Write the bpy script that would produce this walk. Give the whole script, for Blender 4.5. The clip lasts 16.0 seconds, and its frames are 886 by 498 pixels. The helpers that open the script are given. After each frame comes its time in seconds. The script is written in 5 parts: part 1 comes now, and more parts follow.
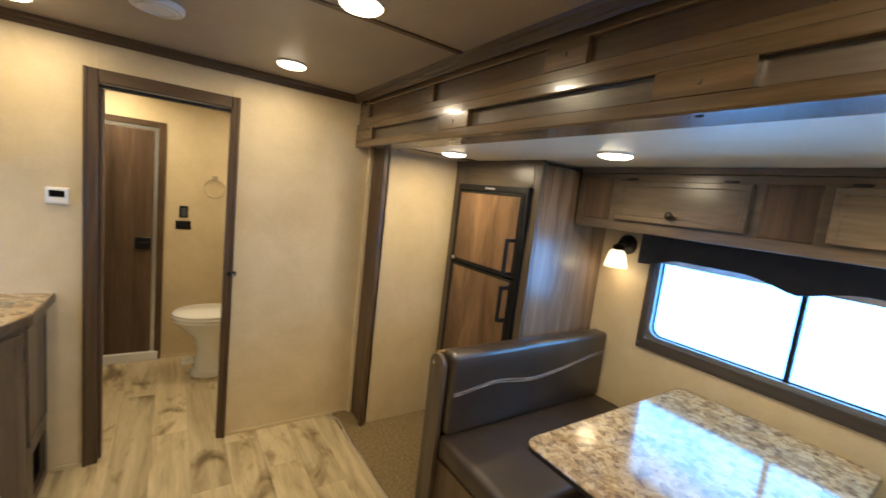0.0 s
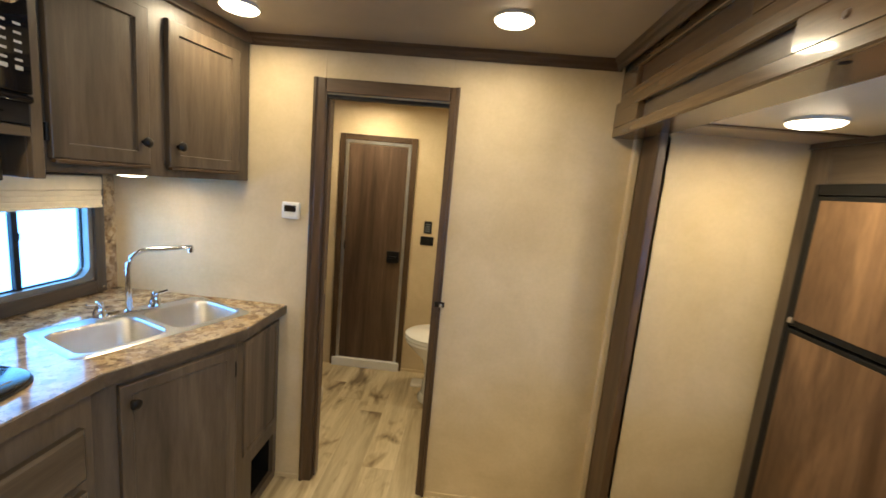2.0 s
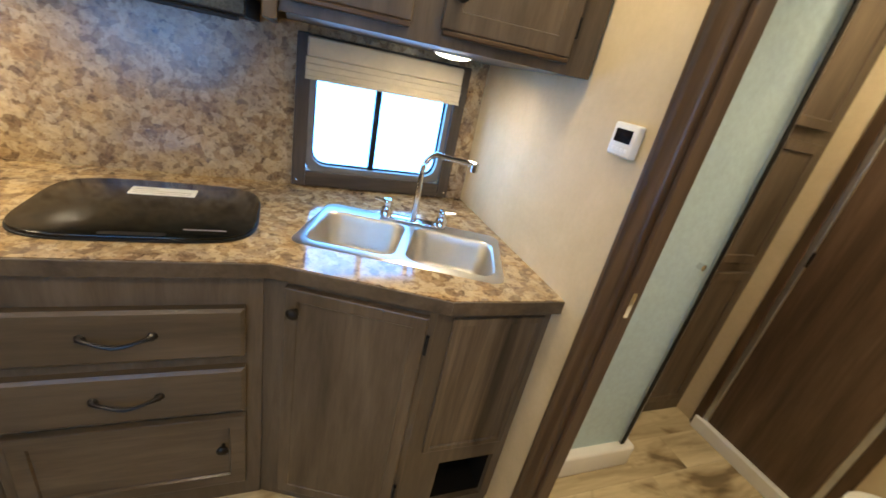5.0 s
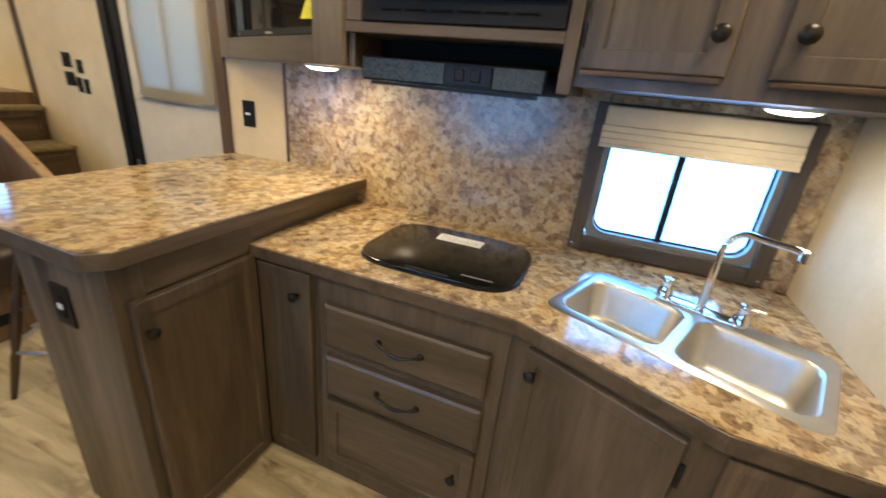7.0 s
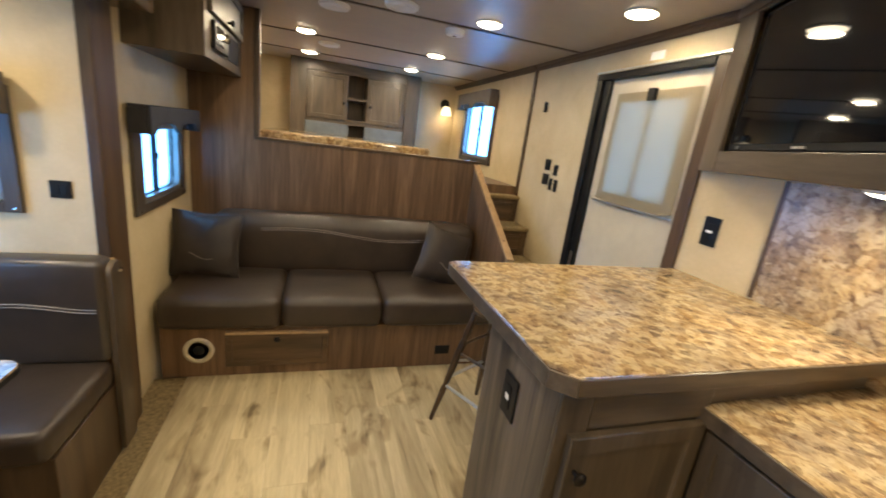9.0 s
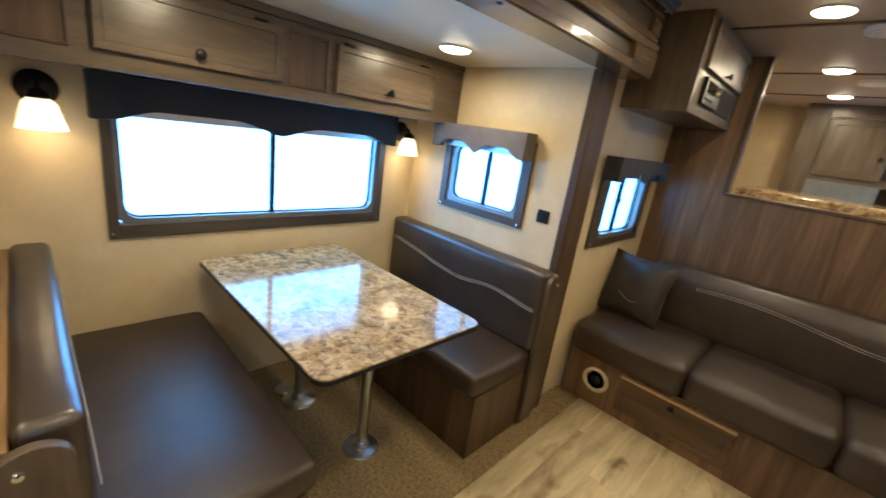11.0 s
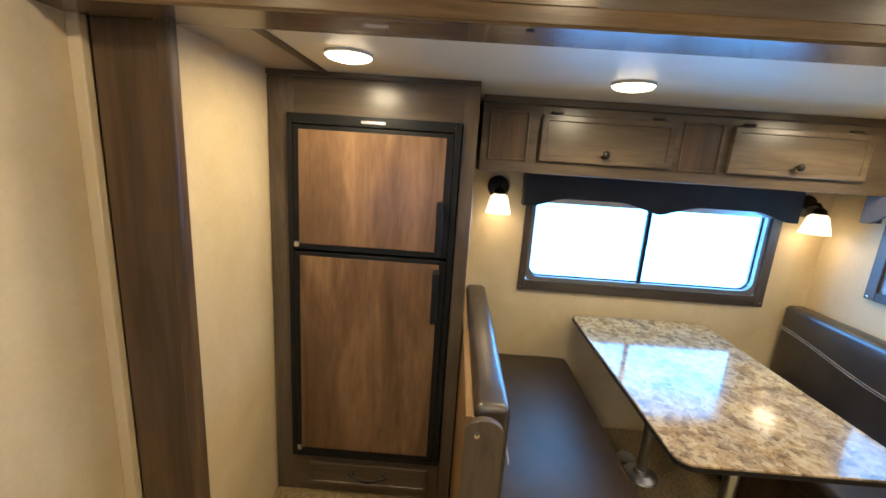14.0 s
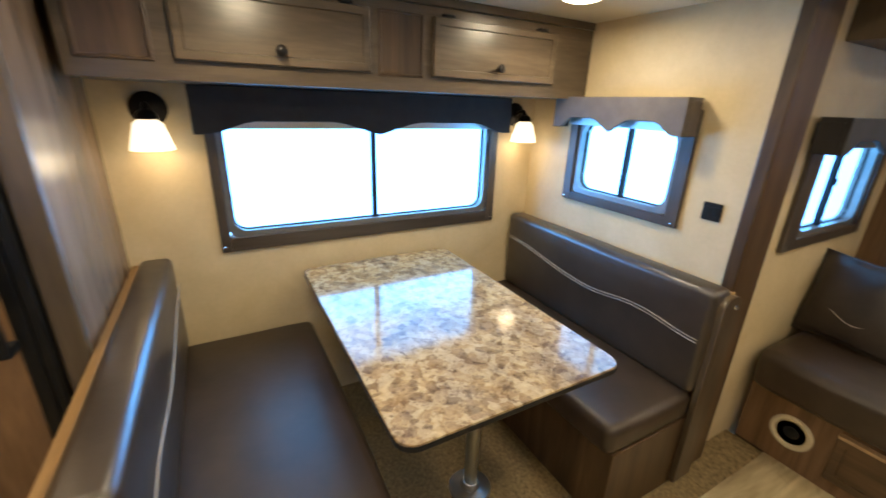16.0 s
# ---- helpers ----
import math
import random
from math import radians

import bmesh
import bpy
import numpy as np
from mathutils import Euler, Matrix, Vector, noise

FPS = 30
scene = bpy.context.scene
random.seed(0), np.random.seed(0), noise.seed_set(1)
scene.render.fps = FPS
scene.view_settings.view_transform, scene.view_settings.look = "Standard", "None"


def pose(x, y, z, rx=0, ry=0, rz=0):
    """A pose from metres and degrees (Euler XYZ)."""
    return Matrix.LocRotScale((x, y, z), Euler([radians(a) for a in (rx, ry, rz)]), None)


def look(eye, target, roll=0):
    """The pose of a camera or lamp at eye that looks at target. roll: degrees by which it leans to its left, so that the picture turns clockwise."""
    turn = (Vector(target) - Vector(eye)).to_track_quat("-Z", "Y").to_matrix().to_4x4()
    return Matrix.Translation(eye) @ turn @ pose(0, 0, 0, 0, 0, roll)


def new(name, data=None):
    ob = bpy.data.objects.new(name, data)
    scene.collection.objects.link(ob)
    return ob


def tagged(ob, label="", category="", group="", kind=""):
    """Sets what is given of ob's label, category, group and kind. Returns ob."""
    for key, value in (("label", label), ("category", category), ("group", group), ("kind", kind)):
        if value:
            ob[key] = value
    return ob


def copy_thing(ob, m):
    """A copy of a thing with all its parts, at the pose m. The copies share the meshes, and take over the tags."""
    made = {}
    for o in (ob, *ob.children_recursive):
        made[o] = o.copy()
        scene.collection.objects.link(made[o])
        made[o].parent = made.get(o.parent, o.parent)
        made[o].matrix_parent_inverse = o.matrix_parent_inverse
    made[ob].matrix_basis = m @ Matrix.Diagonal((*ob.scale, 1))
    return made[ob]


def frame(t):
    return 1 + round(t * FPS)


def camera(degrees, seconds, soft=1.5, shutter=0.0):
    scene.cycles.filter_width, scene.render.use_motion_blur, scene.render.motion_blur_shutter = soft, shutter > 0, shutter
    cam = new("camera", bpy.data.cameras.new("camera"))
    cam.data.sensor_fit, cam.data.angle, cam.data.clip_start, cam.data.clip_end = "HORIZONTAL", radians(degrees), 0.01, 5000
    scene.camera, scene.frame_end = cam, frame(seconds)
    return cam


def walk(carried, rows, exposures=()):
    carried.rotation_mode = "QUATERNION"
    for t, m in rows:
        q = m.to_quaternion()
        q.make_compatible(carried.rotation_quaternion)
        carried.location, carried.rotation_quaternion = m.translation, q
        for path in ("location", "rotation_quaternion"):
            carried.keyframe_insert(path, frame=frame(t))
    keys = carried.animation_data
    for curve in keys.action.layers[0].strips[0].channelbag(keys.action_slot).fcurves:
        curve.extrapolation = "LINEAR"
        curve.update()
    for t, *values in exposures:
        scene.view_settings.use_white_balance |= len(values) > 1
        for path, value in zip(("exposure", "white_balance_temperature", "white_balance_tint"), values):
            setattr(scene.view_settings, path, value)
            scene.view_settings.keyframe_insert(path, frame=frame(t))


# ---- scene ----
cam = camera(95.3, 16.0, soft=1.65, shutter=0.3)
PATH = [
    (0, (0.853, 1.247, 1.564), (1.969, 2.887, 1.312), 6.6),
    (0.5, (0.923, 1.291, 1.57), (1.709, 3.117, 1.343), 5.3),
    (1, (0.984, 1.532, 1.544), (1.538, 3.442, 1.335), 6.9),
    (1.5, (1.076, 1.743, 1.541), (1.346, 3.708, 1.283), 6.4),
    (2, (1.227, 1.942, 1.545), (1.123, 3.915, 1.238), 5.2),
    (2.5, (1.289, 2.121, 1.535), (0.897, 4.053, 1.196), 5.5),
    (3, (1.263, 2.418, 1.51), (0.633, 4.275, 1.113), 7.9),
    (3.5, (1.236, 2.595, 1.502), (0.292, 4.274, 0.965), 10.3),
    (4, (1.236, 2.773, 1.473), (-0.057, 4.15, 0.818), 12.0),
    (6.5, (1.103, 3.122, 1.436), (-0.706, 2.881, 0.619), 7.4),
    (7, (1.139, 3.103, 1.462), (-0.601, 2.462, 0.712), 5.7),
    (7.5, (1.196, 3.05, 1.482), (-0.389, 2.026, 0.821), 5.6),
    (8, (1.19, 2.921, 1.478), (-0.151, 1.558, 0.892), 6.4),
    (8.5, (1.163, 2.777, 1.48), (0.149, 1.139, 0.944), 7.1),
    (9, (1.157, 2.708, 1.476), (0.55, 0.875, 0.957), 7.4),
    (9.5, (1.075, 2.691, 1.48), (0.965, 0.765, 0.953), 7.4),
    (10, (1.051, 2.666, 1.466), (1.48, 0.79, 0.922), 7.8),
    (12.5, (1.002, 2.7, 1.505), (2.867, 2.239, 0.951), 7.0),
    (13, (0.978, 2.766, 1.523), (2.894, 2.519, 1.005), 6.0),
    (13.5, (0.942, 2.817, 1.535), (2.886, 2.756, 1.069), 4.7),
    (14, (0.909, 2.842, 1.54), (2.86, 2.883, 1.102), 3.8),
    (14.5, (0.909, 2.823, 1.54), (2.854, 2.821, 1.073), 3.2),
    (15, (1.031, 2.729, 1.509), (2.943, 2.523, 0.958), 2.9),
    (15.5, (1.207, 2.594, 1.492), (3.021, 2.041, 0.856), 2.7),
    (16, (1.279, 2.42, 1.462), (2.924, 1.505, 0.784), 1.9),
]
EXPOSURE = -0.3
walk(cam, [(t, look(eye, target, roll)) for t, eye, target, roll in PATH], [(t, EXPOSURE + e) for t, e in ((0.0, -0.17), (2.5, -0.16), (3.5, -0.22), (4.2, -0.16), (6.5, 0.02), (7.5, 0.04), (8.5, 0.16), (9.0, 0.08), (10.0, -0.12), (12.5, -0.03), (16.0, -0.03))])

# ---- world, daylight ----
world = bpy.data.worlds.new("sky")
scene.world = world
world.use_nodes = True
wn = world.node_tree.nodes
sky = wn.new("ShaderNodeTexSky")
sky.sky_type, sky.sun_disc = "NISHITA", False
sky.sun_elevation, sky.sun_rotation = radians(74), radians(0)
wn["Background"].inputs["Strength"].default_value = 0.15
world.node_tree.links.new(sky.outputs["Color"], wn["Background"].inputs["Color"])
sun = new("sun", bpy.data.lights.new("sun", "SUN"))
sun.data.energy, sun.data.angle, sun.data.color = 3.0, radians(0.5), (1, 0.95, 0.88)
sun.matrix_world = look((0, 0, 8), (0.0, -2.2, 0))

WARM = (1.0, 0.835, 0.56)
DAY = (0.10, 0.44, 0.97)
PUCK_W, SCONCE_W, WINDOW_W = 5.6, 0.8, 15.0

# ---- materials ----


def mat(name, rough=0.5, metal=0.0, spec=0.5, coat=0.0):
    m = bpy.data.materials.new(name)
    m.use_nodes = True
    b = m.node_tree.nodes["Principled BSDF"]
    b.inputs["Roughness"].default_value = rough
    b.inputs["Metallic"].default_value = metal
    b.inputs["Specular IOR Level"].default_value = spec
    b.inputs["Coat Weight"].default_value = coat
    return m, m.node_tree.nodes, m.node_tree.links, b


def coords(n, l, scale, spread=7.0):
    """Object coordinates, shifted at random from object to object, stretched by scale."""
    tc, oi = n.new("ShaderNodeTexCoord"), n.new("ShaderNodeObjectInfo")
    mul = n.new("ShaderNodeMath")
    mul.operation = "MULTIPLY"
    mul.inputs[1].default_value = spread
    l.new(oi.outputs["Random"], mul.inputs[0])
    add = n.new("ShaderNodeVectorMath")
    l.new(tc.outputs["Object"], add.inputs[0])
    l.new(mul.outputs[0], add.inputs[1])
    mp = n.new("ShaderNodeMapping")
    mp.inputs["Scale"].default_value = scale
    l.new(add.outputs[0], mp.inputs["Vector"])
    return mp.outputs[0]


def tex(n, l, vec, scale, detail=4.0, rough=0.6, distort=0.0):
    t = n.new("ShaderNodeTexNoise")
    t.inputs["Scale"].default_value, t.inputs["Detail"].default_value = scale, detail
    t.inputs["Roughness"].default_value, t.inputs["Distortion"].default_value = rough, distort
    l.new(vec, t.inputs["Vector"])
    return t.outputs["Fac"]


def ramp(n, l, fac, stops, smooth=False):
    r = n.new("ShaderNodeValToRGB")
    while len(r.color_ramp.elements) < len(stops):
        r.color_ramp.elements.new(0.5)
    for e, (p, c) in zip(r.color_ramp.elements, stops):
        e.position, e.color = p, (*c, 1)
    if smooth:
        r.color_ramp.interpolation = "EASE"
    l.new(fac, r.inputs[0])
    return r.outputs[0]


def mix(n, l, kind, fac, a, b):
    m = n.new("ShaderNodeMix")
    m.data_type, m.blend_type = "RGBA", kind
    if isinstance(fac, float):
        m.inputs[0].default_value = fac
    else:
        l.new(fac, m.inputs[0])
    l.new(a, m.inputs[6])
    l.new(b, m.inputs[7])
    return m.outputs[2]


def bump(n, l, b, height, strength=0.2, dist=0.002):
    k = n.new("ShaderNodeBump")
    k.inputs["Strength"].default_value, k.inputs["Distance"].default_value = strength, dist
    l.new(height, k.inputs["Height"])
    l.new(k.outputs[0], b.inputs["Normal"])


def wood(name, dark, light, scale, rough=0.38, bumpy=0.12, coat=0.0):
    """Grained wood; scale is small along the grain."""
    m, n, l, b = mat(name, rough, coat=coat, spec=0.42)
    v = coords(n, l, scale)
    broad, fine = tex(n, l, v, 1.0, 4, 0.6, 1.1), tex(n, l, v, 7.0, 5, 0.7, 0.3)
    mid = tuple((a + c) / 2 for a, c in zip(dark, light))
    base = ramp(n, l, broad, [(0.3, dark), (0.52, mid), (0.72, light)])
    grain = ramp(n, l, fine, [(0.35, (0.55, 0.53, 0.5)), (0.6, (1, 1, 1))])
    l.new(mix(n, l, "MULTIPLY", 0.55, base, grain), b.inputs["Base Color"])
    bump(n, l, b, fine, bumpy, 0.001)
    return m


def plain(name, colour, rough=0.5, metal=0.0, vary=0.12, scale=12.0, bumpy=0.0, spec=0.5, fine=300.0):
    m, n, l, b = mat(name, rough, metal, spec)
    v = coords(n, l, (1, 1, 1))
    f = tex(n, l, v, scale, 4, 0.6)
    lo, hi = tuple(c * (1 - vary) for c in colour), tuple(min(1, c * (1 + vary)) for c in colour)
    l.new(ramp(n, l, f, [(0.3, lo), (0.7, hi)]), b.inputs["Base Color"])
    if bumpy:
        bump(n, l, b, tex(n, l, v, fine, 2, 0.5), bumpy, 0.001)
    return m


def glow(name, colour, strength):
    m, n, l, b = mat(name)
    b.inputs["Base Color"].default_value = (*colour, 1)
    b.inputs["Emission Color"].default_value = (*colour, 1)
    b.inputs["Emission Strength"].default_value = strength
    return m


def stone(name, rough=0.10, spec=0.55):
    """Stone-look laminate: cream and tan blotches in a brown and violet-grey ground, with dark flecks."""
    m, n, l, b = mat(name, rough, spec=spec)
    v = coords(n, l, (1, 1, 1), 0.0)
    warp = n.new("ShaderNodeTexNoise")
    warp.inputs["Scale"].default_value, warp.inputs["Detail"].default_value, warp.inputs["Roughness"].default_value = 22, 5, 0.65
    l.new(v, warp.inputs["Vector"])
    amt = n.new("ShaderNodeVectorMath")
    amt.operation = "SCALE"
    amt.inputs["Scale"].default_value = 0.036
    l.new(warp.outputs["Color"], amt.inputs[0])
    add = n.new("ShaderNodeVectorMath")
    l.new(v, add.inputs[0])
    l.new(amt.outputs[0], add.inputs[1])

    def cells(scale):
        vor = n.new("ShaderNodeTexVoronoi")
        vor.inputs["Scale"].default_value = scale
        l.new(add.outputs[0], vor.inputs["Vector"])
        sep = n.new("ShaderNodeSeparateColor")
        l.new(vor.outputs["Color"], sep.inputs[0])
        return sep.outputs[0]

    chips = ramp(n, l, cells(38), [(0.0, (0.10, 0.075, 0.075)), (0.17, (0.24, 0.165, 0.12)), (0.34, (0.46, 0.33, 0.20)), (0.55, (0.62, 0.51, 0.35)), (0.78, (0.82, 0.74, 0.58))])
    grit = ramp(n, l, cells(95), [(0.0, (0.09, 0.07, 0.07)), (0.3, (0.33, 0.25, 0.18)), (0.6, (0.56, 0.46, 0.32)), (0.9, (0.70, 0.62, 0.48))])
    c = mix(n, l, "MIX", 0.30, chips, grit)
    big = tex(n, l, add.outputs[0], 9.0, 6, 0.7)
    tone = ramp(n, l, big, [(0.35, (0.13, 0.10, 0.105)), (0.43, (0.36, 0.26, 0.16)), (0.50, (0.58, 0.46, 0.29)), (0.57, (0.66, 0.57, 0.42)), (0.66, (0.33, 0.27, 0.25))])
    c = mix(n, l, "MIX", 0.36, c, tone)
    fine = tex(n, l, add.outputs[0], 58, 5, 0.75)
    speck = ramp(n, l, fine, [(0.37, (0.16, 0.12, 0.12)), (0.44, (0.75, 0.70, 0.66)), (0.50, (1, 1, 1))])
    c = mix(n, l, "MULTIPLY", 0.62, c, speck)
    cloud = tex(n, l, v, 3.4, 3, 0.6, 0.8)
    patch = ramp(n, l, cloud, [(0.36, (0.66, 0.63, 0.68)), (0.48, (0.98, 0.95, 0.90)), (0.62, (1, 0.88, 0.68))])
    c = mix(n, l, "MULTIPLY", 0.8, c, patch)
    deep = n.new("ShaderNodeRGB")
    deep.outputs[0].default_value = (0.74, 0.68, 0.59, 1)
    l.new(mix(n, l, "MULTIPLY", 1.0, c, deep.outputs[0]), b.inputs["Base Color"])
    return m


def paper(name, a, c, rough=0.62):
    """Mottled wall covering."""
    m, n, l, b = mat(name, rough, spec=0.3)
    v = coords(n, l, (1, 1, 1), 0.0)
    f = tex(n, l, v, 3.2, 5, 0.65, 0.4)
    g = tex(n, l, v, 60, 3, 0.6)
    base = ramp(n, l, f, [(0.3, a), (0.7, c)])
    l.new(mix(n, l, "MULTIPLY", 0.25, base, ramp(n, l, g, [(0.3, (0.8, 0.8, 0.8)), (0.65, (1, 1, 1))])), b.inputs["Base Color"])
    bump(n, l, b, tex(n, l, v, 240, 2, 0.5), 0.12, 0.001)
    return m


def leather(name, colour, rough=0.36, spec=0.36):
    m, n, l, b = mat(name, rough, spec=spec)
    v = coords(n, l, (1, 1, 1))
    f = tex(n, l, v, 6, 5, 0.6)
    lo, hi = tuple(c * 0.72 for c in colour), tuple(c * 1.35 for c in colour)
    l.new(ramp(n, l, f, [(0.3, lo), (0.7, hi)]), b.inputs["Base Color"])
    vor = n.new("ShaderNodeTexVoronoi")
    vor.inputs["Scale"].default_value = 260
    l.new(v, vor.inputs["Vector"])
    crease = tex(n, l, v, 16, 3, 0.5)
    sm = n.new("ShaderNodeMath")
    sm.operation = "MULTIPLY_ADD"
    sm.inputs[1].default_value = 0.12
    l.new(vor.outputs["Distance"], sm.inputs[0])
    l.new(crease, sm.inputs[2])
    bump(n, l, b, sm.outputs[0], 0.22, 0.006)
    return m


def planks():
    """Pale oak vinyl with grey and knots, grain along y."""
    m, n, l, b = mat("floor_vinyl", 0.34, spec=0.4)
    v = coords(n, l, (9, 0.9, 1), 23.0)
    broad, fine = tex(n, l, v, 1.0, 4, 0.6, 0.8), tex(n, l, v, 8, 4, 0.7, 0.2)
    v2 = coords(n, l, (4.2, 2.1, 1), 31.0)
    knots = tex(n, l, v2, 1.5, 3, 0.6, 0.5)
    base = ramp(n, l, broad, [(0.26, (0.24, 0.18, 0.105)), (0.38, (0.46, 0.37, 0.225)), (0.56, (0.64, 0.53, 0.335)), (0.75, (0.71, 0.605, 0.405))])
    grain = ramp(n, l, fine, [(0.3, (0.72, 0.70, 0.67)), (0.62, (1, 1, 1))])
    kn = ramp(n, l, knots, [(0.30, (0.28, 0.24, 0.20)), (0.36, (0.62, 0.57, 0.52)), (0.45, (1, 1, 1))])
    oi = n.new("ShaderNodeObjectInfo")
    tint = ramp(n, l, oi.outputs["Random"], [(0.0, (0.80, 0.79, 0.78)), (0.5, (0.95, 0.94, 0.92)), (1.0, (1.0, 1.0, 1.0))])
    c = mix(n, l, "MULTIPLY", 0.6, base, grain)
    c = mix(n, l, "MULTIPLY", 0.9, c, kn)
    l.new(mix(n, l, "MULTIPLY", 1.0, c, tint), b.inputs["Base Color"])
    bump(n, l, b, fine, 0.1, 0.001)
    return m


def glass_pane(name, tint=(1, 1, 1)):
    m = bpy.data.materials.new(name)
    m.use_nodes = True
    n, l = m.node_tree.nodes, m.node_tree.links
    n.remove(n["Principled BSDF"])
    tr, gl, fr, mx = n.new("ShaderNodeBsdfTransparent"), n.new("ShaderNodeBsdfGlossy"), n.new("ShaderNodeLayerWeight"), n.new("ShaderNodeMixShader")
    fr.inputs["Blend"].default_value = 0.18
    half = n.new("ShaderNodeMath")
    half.operation, half.inputs[1].default_value = "MULTIPLY", 0.4
    tr.inputs[0].default_value = (*tint, 1)
    gl.inputs["Roughness"].default_value = 0.02
    l.new(fr.outputs["Facing"], half.inputs[0])
    l.new(half.outputs[0], mx.inputs[0])
    l.new(tr.outputs[0], mx.inputs[1])
    l.new(gl.outputs[0], mx.inputs[2])
    l.new(mx.outputs[0], n["Material Output"].inputs[0])
    return m


CAB = wood("cabinet_wood", (0.062, 0.045, 0.029), (0.155, 0.114, 0.076), (7, 7, 0.8), 0.36)
CAB_H = wood("cabinet_wood_level", (0.062, 0.045, 0.029), (0.155, 0.114, 0.076), (0.8, 7, 7), 0.30)
BEAM = wood("beam_wood", (0.090, 0.056, 0.027), (0.195, 0.122, 0.062), (0.7, 9, 9), 0.25, 0.2, 0.4)
TRIM = wood("trim_wood", (0.040, 0.023, 0.012), (0.138, 0.084, 0.045), (8, 8, 0.7), 0.35)
TRIM_H = wood("trim_wood_level", (0.040, 0.023, 0.012), (0.138, 0.084, 0.045), (0.7, 8, 8), 0.35)
WINWOOD = wood("window_casing_wood", (0.036, 0.028, 0.022), (0.105, 0.083, 0.066), (8, 8, 0.7), 0.33)
WINWOOD_H = wood("window_casing_wood_level", (0.036, 0.028, 0.022), (0.105, 0.083, 0.066), (0.7, 8, 8), 0.33)
SIDEWOOD = wood("fridge_side_wood", (0.10, 0.066, 0.041), (0.30, 0.205, 0.135), (9, 9, 0.6), 0.27)
PANEL = wood("wall_panel_wood", (0.082, 0.046, 0.025), (0.25, 0.148, 0.082), (11, 11, 0.6), 0.32)
FRIDGE = wood("fridge_panel_wood", (0.080, 0.042, 0.020), (0.29, 0.168, 0.086), (6.5, 6.5, 0.9), 0.34, 0.05)
DOORWOOD = wood("door_wood", (0.060, 0.036, 0.022), (0.165, 0.105, 0.066), (9, 9, 0.6), 0.36, 0.05)
STREAK = wood("streaky_end_wood", (0.042, 0.030, 0.019), (0.20, 0.145, 0.095), (15, 15, 0.8), 0.36)
BOARD = wood("bench_board_wood", (0.20, 0.115, 0.046), (0.36, 0.22, 0.10), (0.8, 7, 7), 0.36)
RAILWOOD = wood("pale_rail_wood", (0.33, 0.2, 0.10), (0.5, 0.34, 0.19), (6, 6, 1), 0.35)
STONE = stone("stone_laminate")
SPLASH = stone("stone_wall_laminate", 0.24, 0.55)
WALL = paper("wall_paper", (0.54, 0.425, 0.25), (0.65, 0.53, 0.345))
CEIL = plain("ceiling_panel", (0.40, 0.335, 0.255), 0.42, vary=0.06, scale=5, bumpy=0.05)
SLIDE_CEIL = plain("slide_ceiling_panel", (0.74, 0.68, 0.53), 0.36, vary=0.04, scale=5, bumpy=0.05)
LEATHER = leather("brown_leather", (0.036, 0.025, 0.018), 0.33, 0.9)
SEATING = leather("seat_leather", (0.037, 0.024, 0.016), 0.42, 0.6)
PILLOW = leather("grey_leather", (0.034, 0.026, 0.022), 0.42)
VALANCE = plain("dark_fabric", (0.022, 0.020, 0.022), 0.75, vary=0.3, bumpy=0.3)
VALANCE_T = plain("taupe_fabric", (0.12, 0.098, 0.085), 0.7, vary=0.2, bumpy=0.3)
THREAD = plain("pale_thread", (0.42, 0.37, 0.31), 0.7)
BLACK = plain("black_plastic", (0.010, 0.010, 0.011), 0.36, vary=0.3, spec=0.2)
SATIN = plain("black_steel", (0.008, 0.008, 0.008), 0.42, 0.0, vary=0.3, spec=0.22)
BRONZE = plain("dark_bronze", (0.014, 0.011, 0.009), 0.34, 0.5, vary=0.3)
GLOSS = plain("black_glass", (0.004, 0.004, 0.005), 0.04, vary=0.2)
LID = plain("dusty_black_glass", (0.006, 0.006, 0.005), 0.14, vary=0.5, scale=22)
WHITE = plain("white_plastic", (0.74, 0.73, 0.70), 0.35, vary=0.04)
CERAMIC = plain("white_ceramic", (0.78, 0.76, 0.70), 0.1, vary=0.02)
CREAM = plain("cream_blind", (0.58, 0.50, 0.36), 0.6, vary=0.1)
DOORSKIN = plain("cream_door_skin", (0.56, 0.49, 0.365), 0.45, vary=0.05)
STEEL = plain("brushed_steel", (0.60, 0.58, 0.55), 0.36, 1.0, vary=0.04, scale=30)
CHROME = plain("chrome", (0.75, 0.75, 0.76), 0.08, 1.0, vary=0.03)
ALU = plain("aluminium", (0.60, 0.62, 0.64), 0.3, 1.0, vary=0.08)
FRAME = plain("grey_frame_metal", (0.20, 0.20, 0.20), 0.35, 0.5, vary=0.15)
CARPET = plain("tan_carpet", (0.20, 0.143, 0.068), 0.95, vary=0.45, scale=70, bumpy=1.0, fine=420)
YELLOW = plain("yellow_paper", (0.85, 0.72, 0.02), 0.6, vary=0.03)
PAPER = plain("white_paper", (0.8, 0.79, 0.76), 0.6, vary=0.03)
INK = plain("grey_print", (0.20, 0.17, 0.17), 0.6)
GREYP = plain("grey_panel", (0.13, 0.145, 0.15), 0.4, vary=0.15)
MATTRESS = stone("speckled_ledge")
# near-black, so the shade in holes, slots and niches sits in the colour
HOLLOW_SHADE = plain("shaded_hollow", (0.007, 0.006, 0.005), 0.8, spec=0.15)
GROUND = plain("pale_ground", (0.42, 0.40, 0.37), 0.9, vary=0.2, scale=0.8)
OUTER = plain("outer_skin", (0.7, 0.7, 0.69), 0.4, vary=0.03)
VINYL = planks()
GLASS = glass_pane("window_glass")


